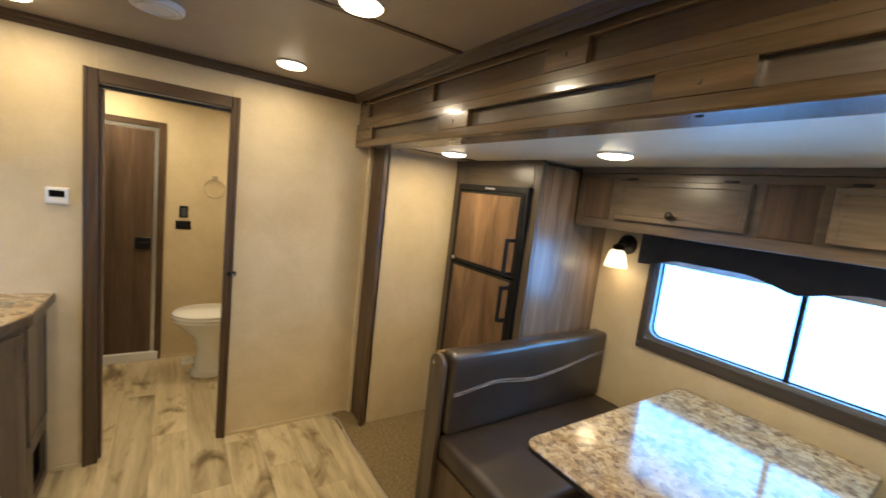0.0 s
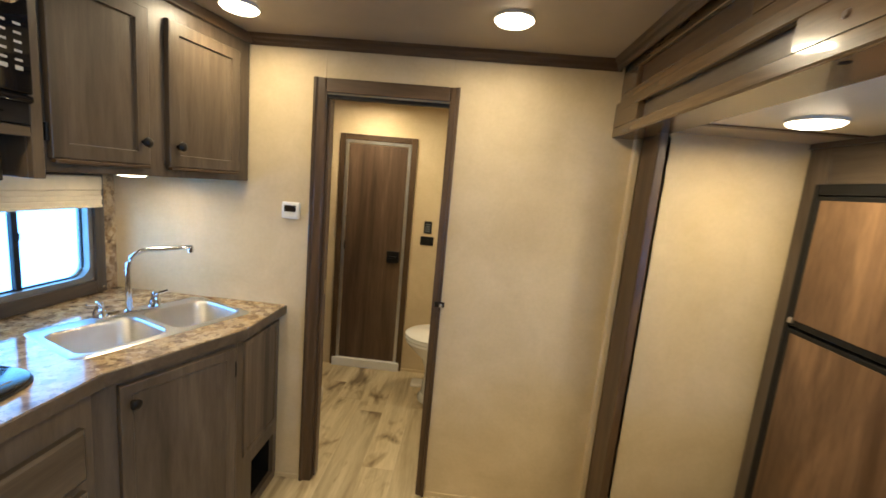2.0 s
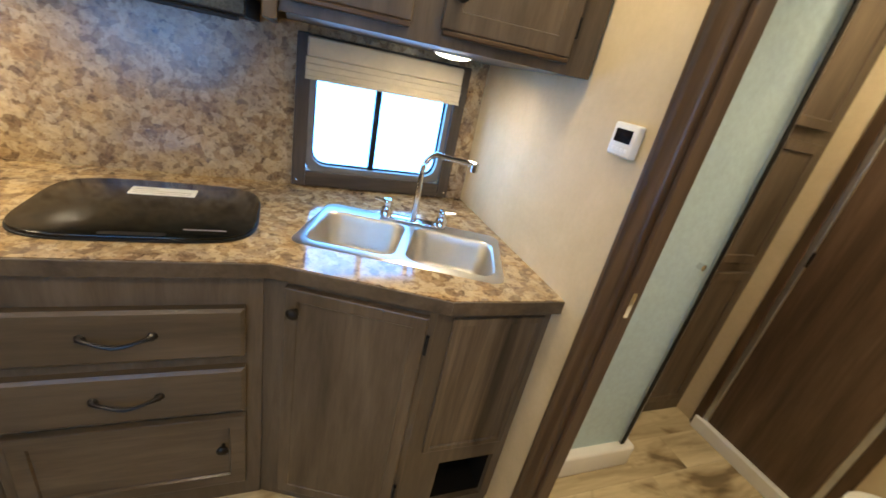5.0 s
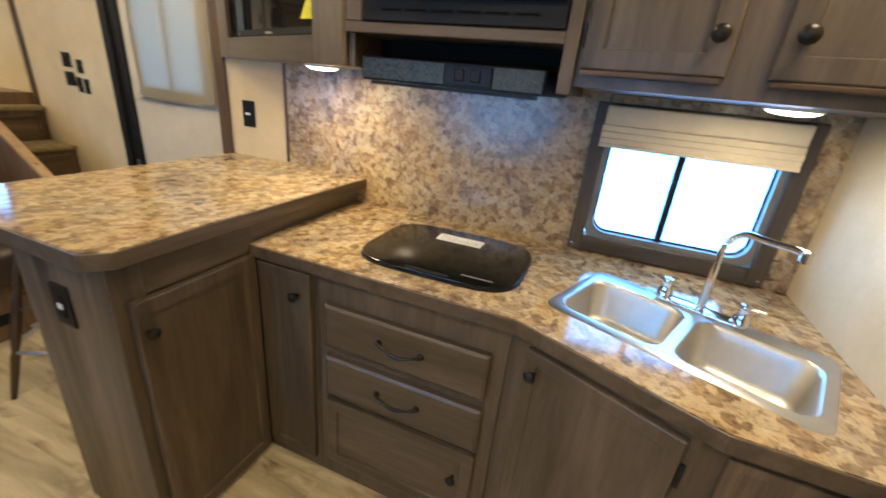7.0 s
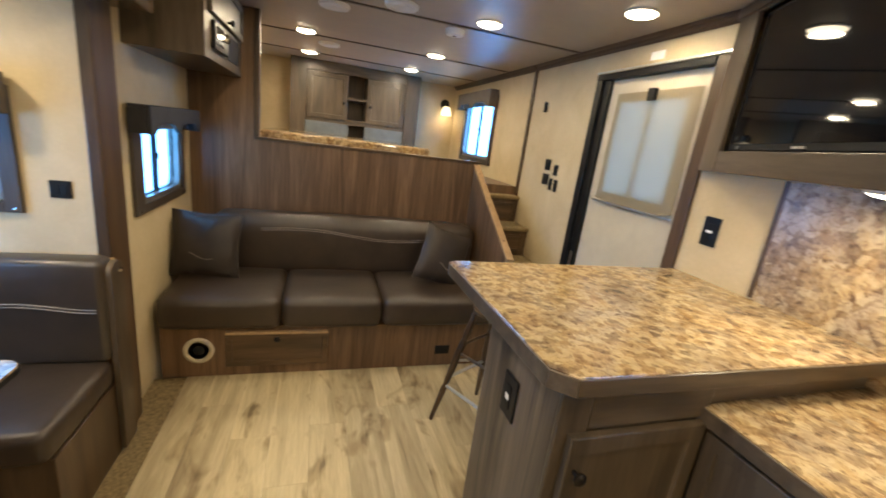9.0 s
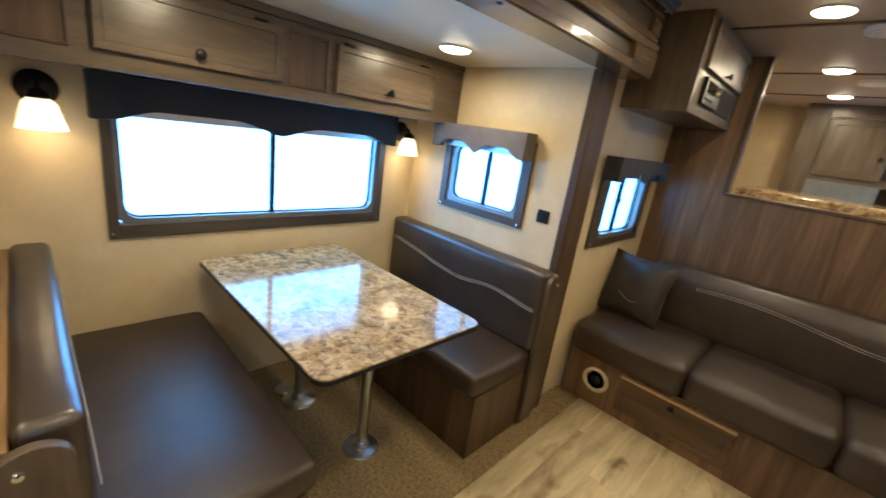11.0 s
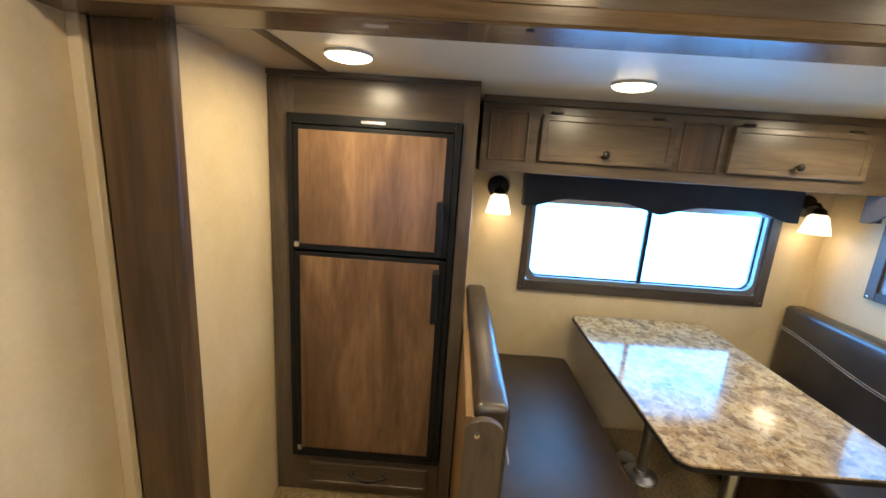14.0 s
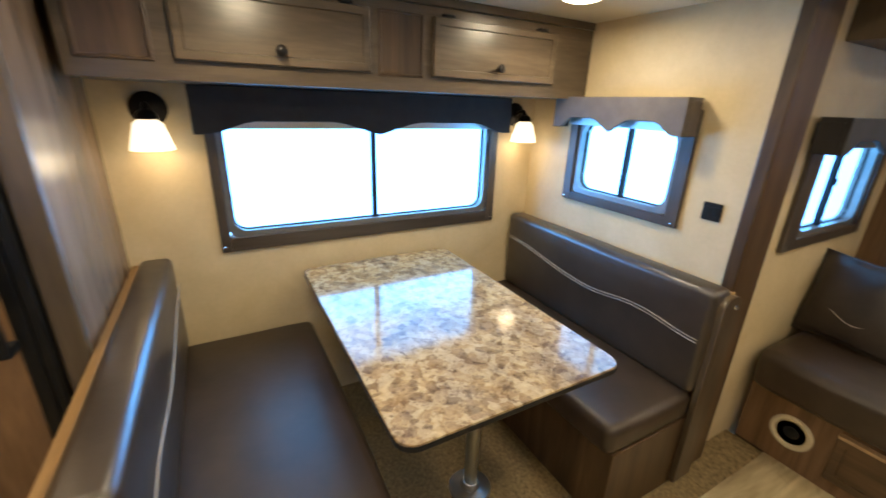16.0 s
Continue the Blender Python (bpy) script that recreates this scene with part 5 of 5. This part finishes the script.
for i, (z, nose) in enumerate(((1.10, -0.33), (0.885, -0.09), (0.66, 0.08), (0.44, 0.24), (0.22, 0.40))):
    back = (BEDY - 0.03, -0.33, -0.09, 0.08, 0.24)[i]
    s = thing("stair_step", pose(0, 0, 0), "carpet-topped wooden step up to the loft", "step", "loft stairs")
    part("riser_box", box(KX + 0.002, -0.077, back, nose - 0.012, 0.0, z - 0.03, 0.002), TRIM, s)
    part("carpet_tread", box(KX + 0.002, -0.077, back - 0.01 if i else back, nose + 0.012, z - 0.032, z, 0.012, 3), CARPET, s, "tan carpeted tread")
    if z > 0.6:
        part("sunk_panel", moved(panel_door(0.30, 0.13, 0.006, 0.02, 0.004), pose(KX + 0.34, nose - 0.012, z - 0.19, 0, 0, 180)), TRIM_H, s)

sofa = thing("sofa", face(1.94, 0.40, 0, "+y"), "dark brown leather sofa on a wood drawer base", "sofa")
SWD = 1.94 + 0.03
part("base", box(0.0, SWD, 0.0, 0.72, 0.0, 0.31, 0.003), PANEL, sofa, "brown wood-grain base")
for a, b in ((0.0, 0.615), (0.62, 1.20), (1.205, SWD - 0.002)):
    part("seat_cushion", cushion(a, b, -0.050, 0.56, 0.312, 0.498, 0.044, 0.011), SEATING, sofa, "dark brown leather seat", True)
part("back_cushion", cushion(0.16, SWD - 0.02, 0.48, 0.70, 0.45, 0.86, 0.07, 0.014), SEATING, sofa, "long leather backrest", True)
for dz in (0, 0.013):
    part("stitching", tube(wave_stitch(0.45, 1.86, 0.755 + dz, 0.035, 0.467), 0.0012, 6), THREAD, sofa, "pale wavy stitching")
dd = part("drawer_front", moved(panel_door(0.56, 0.205, 0.018, 0.045, 0.006), Matrix.Translation((0.325, 0, 0.065))), TRIM_H, sofa)
part("drawer_lip", box(0.325, 0.885, -0.03, 0.0, 0.272, 0.286, 0.003), RAILWOOD, dd)
part("knob", moved(knob_mesh(), Matrix.Translation((0.60, -0.016, 0.245))), BRONZE, dd, "", True)
sp = part("speaker", moved(lathe([(0.078, 0), (0.078, 0.006), (0.068, 0.011), (0.056, 0.008), (0.054, 0.002)], 28), pose(0.188, 0, 0.167, 90)), CREAM, sofa, "cream ring loudspeaker", True)
part("speaker_cone", moved(lathe([(0.056, 0.002), (0.03, 0.001), (0.022, 0.006), (0.002, 0.008)], 28), pose(0.188, 0, 0.167, 90)), BLACK, sp, "", True)
part("outlet", box(1.58, 1.68, -0.008, 0, 0.09, 0.15, 0.003), BLACK, sofa, "black outlet in the base")
part("vent_grille", box(1.74, 1.86, -0.006, 0, 0.02, 0.04, 0.002), ALU, sofa)

def pillow(m, label):
    ob = thing("throw_pillow", m, label, "pillow", "sofa pillows")
    bm = bmesh.new()
    n, s = 14, 0.20
    sides = []
    for sgn in (1, -1):
        g = []
        for i in range(n + 1):
            row = []
            for j in range(n + 1):
                u, v = 2 * i / n - 1, 2 * j / n - 1
                k = 1 - 0.10 * (1 - u * u) * abs(v) ** 3 - 0.10 * (1 - v * v) * abs(u) ** 3
                d = 0.075 * (max(0, 1 - u * u) * max(0, 1 - v * v)) ** 0.42 + 0.006 * noise.noise(Vector((u * 2.3, v * 2.3, sgn)))
                row.append(bm.verts.new((u * s * k, sgn * (d if abs(u) < 1 and abs(v) < 1 else 0), s + v * s * k)))
            g.append(row)
        for i in range(n):
            for j in range(n):
                bm.faces.new((g[i][j], g[i + 1][j], g[i + 1][j + 1], g[i][j + 1]))
    bmesh.ops.remove_doubles(bm, verts=bm.verts, dist=1e-4)
    part("cover", bm, PILLOW, ob, "", True)
    ring = []
    for k in range(4 * n + 1):
        q, r = divmod(k % (4 * n), n)
        e = 2 * r / n - 1
        u, v = ((e, -1), (1, e), (-e, 1), (-1, -e))[q]
        kk = 1 - 0.10 * (1 - u * u) * abs(v) ** 3 - 0.10 * (1 - v * v) * abs(u) ** 3
        ring.append((u * s * kk, 0, s + v * s * kk))
    part("piping", tube(ring, 0.004, 6), LEATHER, ob, "", True)
    part("stitching", tube([(x * 0.9, -0.072 + 0.05 * abs(x / 0.16) ** 3, z) for x, _, z in wave_stitch(-0.15, 0.15, 0.14, 0.025, 0)], 0.0015, 6), THREAD, ob)
    return ob
pillow(pose(1.785, 0.12, 0.50, -14, 0, 172), "dark leather pillow leaning at the sofa end")
pillow(pose(0.29, 0.12, 0.685, -14, 20, 192) @ Matrix.Translation((0, 0, -0.2)), "dark leather pillow tipped on its corner")

# radio cabinet over the sofa end
rc = thing("radio_cabinet", face(1.655, 0.52, 0, "-x"), "brown wall cabinet with a door and a black radio", "cabinet")
part("body", box(0, 0.915, 0, RX - 1.655, 1.70, CZ - 0.002, 0.003), CAB, rc)
d = part("door", moved(panel_door(0.80, 0.20, 0.02, 0.05), Matrix.Translation((0.06, 0, 1.90))), CAB, rc)
knob(d, 0.40, 1.92, -0.02)
ra = part("radio", box(0.12, 0.42, -0.018, 0, 1.755, 1.875, 0.004), BLACK, rc, "black radio")
part("display", box(0.15, 0.30, -0.02, -0.018, 1.81, 1.86, 0.001), GLOSS, ra)
part("dial", moved(lathe([(0.024, 0), (0.022, 0.014), (0.002, 0.016)], 18), pose(0.355, -0.018, 1.835, 90)), CHROME, ra, "", True)
for i in range(5):
    part("key", box(0.15 + 0.028 * i, 0.17 + 0.028 * i, -0.021, -0.018, 1.775, 1.79, 0.001), SATIN, ra)
# the front is solid here; a dark plate gives the niche's shade
part("open_niche", box(0.47, 0.80, -0.003, 0, 1.75, 1.88, 0.001), HOLLOW_SHADE, rc, "flat dark plate for the shade of a niche")

# loft cabinets on the far wall
lc = thing("loft_cabinet", face(1.47, FRONT + 0.30, 0, "+y"), "brown loft cabinet with two doors and open cubbies", "cabinet")
W2 = 1.40
part("side", box(0, 0.02, 0, 0.298, 1.18, CZ - 0.002, 0.002), CAB, lc)
part("side", box(W2 - 0.02, W2, 0, 0.298, 1.18, CZ - 0.002, 0.002), CAB, lc)
part("stile", box(0.0, 0.16, -0.012, 0, 1.18, CZ - 0.002, 0.003), CAB, lc)
part("stile", box(W2 - 0.16, W2, -0.012, 0, 1.18, CZ - 0.002, 0.003), CAB, lc)
part("shelf", box(0.02, W2 - 0.02, 0, 0.298, 1.50, 1.525, 0.002), CAB_H, lc)
part("top_rail", box(0.16, W2 - 0.16, -0.012, 0, 2.02, CZ - 0.002, 0.003), CAB_H, lc)
part("back", box(0.02, W2 - 0.02, 0.28, 0.298, 1.18, CZ - 0.002), TRIM, lc)
for a, b in ((0.17, 0.60), (0.80, 1.23)):
    part("box", box(a, b, 0, 0.28, 1.525, 2.02), CAB, lc)
    d = part("door", moved(panel_door(b - a - 0.02, 0.46, 0.02, 0.06), Matrix.Translation((a + 0.01, 0, 1.545))), CAB, lc)
    knob(d, b - 0.045 if a < 0.5 else a + 0.045, 1.72, -0.02)
part("cubby_shelf", box(0.60, 0.80, -0.01, 0.28, 1.765, 1.79, 0.002), CAB_H, lc)
part("cubby_rail", box(0.60, 0.80, -0.01, 0.28, 1.525, 1.56, 0.002), CAB_H, lc)
part("lower_panel", box(0.16, 0.62, 0.0, 0.02, 1.30, 1.50, 0.002), GREYP, lc, "grey-blue lower panel")
part("lower_panel", box(0.80, W2 - 0.16, 0.0, 0.02, 1.30, 1.50, 0.002), GREYP, lc, "grey-blue lower panel")

wt = part("trim_wall", box(KX, KX + 0.014, -0.412, -0.372, 0.885, CZ, 0.004), TRIM)
tagged(wt, "vertical wood strip on the wall", "trim", kind="structure")

# ---- entry door ----
ed = thing("door_entry", face(KX, 0.43, 0, "+x"), "cream entry door in a black frame with a covered window", "door", kind="structure")
part("frame_side", box(0.0, 0.055, -0.022, 0.05, 0, 1.93, 0.004), BLACK, ed, "black door frame")
part("frame_gasket", box(0.055, 0.115, -0.006, 0.05, 0, 1.93, 0.004), SATIN, ed)
part("frame_side", box(0.80, 0.865, -0.018, 0, 0, 1.965, 0.004), TRIM, ed, "brown wood casing")
part("frame_head", box(0.0, 0.80, -0.024, 0.03, 1.93, 1.965, 0.004), BLACK, ed)
part("head_trim", box(0.0, 0.865, -0.028, -0.018, 1.965, 1.978, 0.003), ALU, ed)
lb2 = bmesh.new()
for a, b, z0, z1 in ((0.115, 0.80, 0.02, 1.30), (0.115, 0.80, 1.80, 1.93), (0.115, 0.21, 1.30, 1.80), (0.70, 0.80, 1.30, 1.80)):
    box(a, b, 0.016, 0.05, z0, z1, 0.0, 1, lb2)
leaf = part("leaf", lb2, DOORSKIN, ed, "cream door leaf")
def cloth(x0, x1, z0, z1, y):
    """A hanging sheet with soft folds that sags a little at its lower edge."""
    bm, nx, nz = bmesh.new(), 30, 26
    rows = []
    for k in range(nz + 1):
        v = k / nz
        row = []
        for i in range(nx + 1):
            u = i / nx
            sag = 0.030 * math.sin(math.pi * u) * (1 - v)
            fold = 0.0035 * math.sin(5.2 * u + 9 * v) * (1 - v) + 0.003 * noise.noise(Vector((u * 4, v * 5, 3.1)))
            row.append(bm.verts.new((x0 + (x1 - x0) * u + 0.012 * (1 - v) * (u - 0.5), y + fold, z0 - sag + (z1 - z0 + sag) * v)))
        rows.append(row)
    for a, b in zip(rows, rows[1:]):
        for i in range(nx):
            bm.faces.new((a[i], a[i + 1], b[i + 1], b[i]))
    return bm
gl = part("window_cover", cloth(0.19, 0.755, 1.262, 1.85, 0.006), COVER, leaf, "tan translucent window cover", True)
part("cloth_hem", tube([(0.184 + 0.577 * i / 20, 0.005, 1.262 - 0.030 * math.sin(math.pi * i / 20)) for i in range(21)], 0.004, 6), COVER, gl, "", True)
for a, b in ((0.21, 0.225), (0.44, 0.47), (0.685, 0.70)):
    part("window_bar", box(a, b, 0.02, 0.034, 1.30, 1.80, 0.002), CREAM, leaf)
part("latch", box(0.44, 0.49, -0.02, 0.004, 1.80, 1.86, 0.004), BLACK, leaf, "black latch")
part("closer_strip", box(0.17, 0.77, -0.003, 0.004, 1.236, 1.246, 0.001), ALU, leaf)
part("strike", box(0.075, 0.095, -0.012, -0.006, 0.78, 0.88, 0.002), ALU, ed)

sign = thing("exit_sticker", face(KX, 0.86, 2.02, "+x"), "small white sticker above the entry door", "sticker")
part("plate", box(-0.045, 0.045, -0.002, 0, -0.02, 0.02), PAPER, sign)

# switches beside the door
for y, z, w, h, n in ((0.02, 1.395, 0.075, 0.08, 2), (0.02, 1.29, 0.085, 0.08, 3), (0.135, 1.365, 0.05, 0.075, 1), (0.10, 1.262, 0.042, 0.085, 1), (0.165, 1.257, 0.042, 0.085, 1), (-0.16, 1.805, 0.05, 0.075, 1)):
    plate(face(KX, y, z, "+x"), w, h, "black switch plate beside the entry door", n, "wall_switch")

# ---- bar stool ----
bs = thing("bar_stool", pose(0.25, 1.0, 0), "dark turned-wood bar stool under the breakfast bar", "stool")
part("seat", lathe([(0.002, 0.66), (0.11, 0.66), (0.13, 0.668), (0.135, 0.684), (0.12, 0.70), (0.08, 0.694), (0.002, 0.69)], 28), TRIM, bs, "", True)
def stool_leg(k, z):
    a, t = radians(-17 + 90 * k), 1 - z / 0.662
    r = 0.115 + 0.157 * t
    return r * math.cos(a), r * math.sin(a), z
for k in range(4):
    pts = [stool_leg(k, 0.662 * (1 - t)) for t in (0, 0.1, 0.2, 0.24, 0.28, 0.5, 0.62, 0.66, 0.7, 1.0)]
    part("leg", tube(pts, [0.014, 0.016, 0.018, 0.012, 0.018, 0.019, 0.016, 0.012, 0.017, 0.011], 12), TRIM, bs, "", True)
    for z in (0.22 + 0.05 * (k % 2), 0.42 + 0.05 * (k % 2)):
        part("rung", tube([stool_leg(k, z), stool_leg(k + 1, z)], 0.0085, 8), ALU if z < 0.4 else TRIM, bs, "pale metal foot rung" if z < 0.4 else "", True)

# ---- thermostat ----
th = thing("thermostat", face(0.416, BY, 1.372, "-y"), "white wall thermostat with a small display", "thermostat")
part("body", box(-0.04, 0.04, -0.022, 0, -0.038, 0.038, 0.006, 3), WHITE, th, "", True)
part("display", box(-0.027, 0.027, -0.0235, -0.022, -0.006, 0.024, 0.001), GLOSS, th, "dark display")
for i in range(4):
    part("button", box(-0.026 + 0.0145 * i, -0.016 + 0.0145 * i, -0.0238, -0.022, -0.026, -0.018, 0.001), PAPER, th)

# ---- washroom ----
rd = thing("door_washroom", face(0.20, BACK, 0, "-y"), "brown wood-grain rear door in an aluminium frame", "door", kind="structure")
part("casing", box(-0.0, 0.045, -0.016, 0, 0, 1.88, 0.004), TRIM, rd)
part("casing", box(0.555, 0.60, -0.016, 0, 0, 1.88, 0.004), TRIM, rd)
part("head_casing", box(0.045, 0.555, -0.016, 0, 1.835, 1.88, 0.004), TRIM_H, rd)
part("frame", box(0.045, 0.068, -0.010, 0, 0, 1.835, 0.002), ALU, rd, "aluminium frame")
part("frame", box(0.532, 0.555, -0.010, 0, 0, 1.835, 0.002), ALU, rd, "aluminium frame")
part("frame", box(0.068, 0.532, -0.010, 0, 1.812, 1.835, 0.002), ALU, rd, "aluminium frame")
# raised and coloured white to show daylight coming in below the leaf
part("threshold", box(0.02, 0.58, -0.035, 0, 0, 0.07, 0.004), WHITE, rd, "threshold made white for daylight leaking under the door")
lf = part("leaf", box(0.072, 0.528, -0.006, 0, 0.072, 1.808, 0.002), DOORWOOD, rd, "wood-grain door leaf")
hk = part("lock", box(0.42, 0.52, -0.03, -0.006, 0.905, 1.0, 0.008, 3), BLACK, lf, "black door lock")
part("lever", box(0.44, 0.50, -0.045, -0.03, 0.945, 0.962, 0.004), BLACK, hk)
part("hinge", box(0.068, 0.08, -0.014, -0.006, 0.98, 1.05, 0.002), BRONZE, lf)
s = plate(face(0.928, BACK, 1.213, "-y"), 0.06, 0.095, "small black keypad on the washroom wall", 1, "wall_switch")
for r in range(4):
    part("key", box(-0.018, 0.018, -0.012, -0.010, -0.034 + 0.018 * r, -0.024 + 0.018 * r), GREYP, s)
plate(face(0.928, BACK, 1.106, "-y"), 0.105, 0.07, "black three-gang switch in the washroom", 3, "wall_switch")
ring = thing("towel_ring", face(1.135, BACK, 1.50, "-y"), "chrome towel ring on the washroom wall", "towel ring")
part("mount", box(-0.020, 0.020, -0.03, 0, -0.018, 0.022, 0.005), CHROME, ring)
part("ring", tube([(0.075 * math.sin(2 * math.pi * i / 28), -0.026, -0.085 + 0.075 * math.cos(2 * math.pi * i / 28)) for i in range(29)], 0.004, 8), CHROME, ring, "", True)

to = thing("toilet", pose(1.12, 4.70, 0, 0, 0, 90), "white ceramic toilet on a foot-pedal base", "toilet")
def oval(z, rx, ry, cy=0.0, n=32):
    return [(rx * math.cos(2 * math.pi * i / n), cy + ry * math.sin(2 * math.pi * i / n), z) for i in range(n)]
def loft(rows):
    bm = bmesh.new()
    rs = [[bm.verts.new(p) for p in r] for r in rows]
    for a, b in zip(rs, rs[1:]):
        for i in range(len(a)):
            bm.faces.new((a[i], a[(i + 1) % len(a)], b[(i + 1) % len(b)], b[i]))
    bm.faces.new(rs[0])
    bm.faces.new(rs[-1])
    return bm
part("pedestal", loft([oval(0, 0.09, 0.11), oval(0.02, 0.095, 0.115), oval(0.10, 0.080, 0.10), oval(0.22, 0.070, 0.088), oval(0.31, 0.085, 0.11, 0.01), oval(0.39, 0.145, 0.18, 0.02), oval(0.44, 0.18, 0.225, 0.02), oval(0.455, 0.175, 0.22, 0.02)]), CERAMIC, to, "", True)
part("seat", loft([oval(0.457, 0.18, 0.228, 0.02), oval(0.47, 0.188, 0.235, 0.02), oval(0.482, 0.182, 0.23, 0.02)]), CERAMIC, to, "", True)
part("lid", loft([oval(0.484, 0.183, 0.23, 0.02), oval(0.496, 0.186, 0.233, 0.02), oval(0.508, 0.17, 0.215, 0.02)]), CERAMIC, to, "", True)
part("pedal", moved(box(-0.05, 0.05, 0.10, 0.185, 0.10, 0.125, 0.01, 3), Matrix()), CERAMIC, to, "white foot pedal", True)
part("base_ring", loft([oval(0, 0.105, 0.128), oval(0.03, 0.105, 0.128), oval(0.05, 0.092, 0.115)]), CERAMIC, to, "", True)

sh = thing("shower_stall", pose(0, 0, 0), "shower stall with a white pan and framed glass door", "shower")
part("pan", box(KX + 0.002, 0.36, 3.95, 4.49, 0.0, 0.12, 0.015, 3), CERAMIC, sh, "white shower pan", True)
part("frame_post", box(0.305, 0.333, 4.42, 4.45, 0.12, 1.98, 0.003), ALU, sh, "aluminium post")
part("frame_post", box(0.305, 0.333, 3.96, 3.99, 0.12, 1.98, 0.003), ALU, sh, "aluminium post")
part("frame_rail", box(0.308, 0.330, 3.99, 4.42, 1.955, 1.98, 0.003), ALU, sh)
part("gasket", box(0.334, 0.341, 4.415, 4.432, 0.125, 1.975, 0.001), BLACK, sh, "black seal")
g = part("glass_door", box(0.316, 0.322, 3.99, 4.42, 0.125, 1.955), SHOWERGLASS, sh)
g.visible_shadow = False
part("side_wall", box(KX + 0.002, 0.285, 4.452, 4.47, 0.12, CZ - 0.003), WALL, sh)
linen = thing("linen_cabinet", face(0.105, 4.475, 0, "+x"), "tall brown wood linen cabinet with framed doors beside the rear door", "cabinet")
part("body", box(0.0, BACK - 4.477, 0.0, 0.50, 0.0, CZ - 0.004, 0.002), CAB, linen)
for z0, z1 in ((0.09, 0.865), (0.915, 1.455), (1.505, 2.06)):
    d = part("door", moved(panel_door(0.50, z1 - z0, 0.02, 0.055), Matrix.Translation((0.06, 0, z0))), CAB, linen)
    knob(d, 0.095, z0 + 0.06 if z0 > 0.5 else z1 - 0.06, -0.02)
part("door_knob", moved(lathe([(0.012, 0), (0.012, 0.02), (0.002, 0.022)], 12), pose(0.322, 4.36, 1.0, 0, 90)), CHROME, sh, "", True)

# frayed pale binding cord along the carpet's edge
cord = thing("carpet_cord", pose(1.80, 3.735, 0.004), "pale frayed binding cord along the carpet edge", "cord")
part("strand", tube([(0.006 + 0.007 * math.sin(0.9 * i) * math.exp(-0.12 * i) - (0.02 if i == 0 else 0), -0.06 * i, 0.006 if i < 6 else 0.003) for i in range(22)], 0.0042, 7), THREAD, cord, "", True)
part("loose_end", tube([(-0.014, 0.0, 0.006), (-0.035, 0.012, 0.012), (-0.055, 0.006, 0.004)], 0.0025, 6), THREAD, cord, "", True)

# ---- floor planks, last ----
random.seed(5)
PW, PLEN = 0.178, 1.22
meshes = {}
x = KX
while x < 1.81:
    x1 = min(x + PW, 1.814)
    y = BEDY - random.random() * PLEN
    while y < BACK:
        y0, y1 = max(y, BEDY), min(y + PLEN, BACK)
        if y1 - y0 > 0.02:
            key = (round(x1 - x, 3), round(y1 - y0, 3))
            if key not in meshes:
                bm = box(-key[0] / 2 + 0.0002, key[0] / 2 - 0.0002, -key[1] / 2 + 0.0002, key[1] / 2 - 0.0002, -0.006, 0.0)
                tops = [e for e in bm.edges if all(v.co.z > -1e-6 for v in e.verts)]
                bmesh.ops.bevel(bm, geom=tops, offset=0.0007, segments=1, affect="EDGES")
                me = bpy.data.meshes.new("plank")
                bm.to_mesh(me)
                bm.free()
                me.materials.append(VINYL)
                meshes[key] = me
            p = new("plank", meshes[key])
            p.parent = floor
            p.matrix_basis = pose((x + x1) / 2, (y0 + y1) / 2, 0)
        y += PLEN
    x = x1
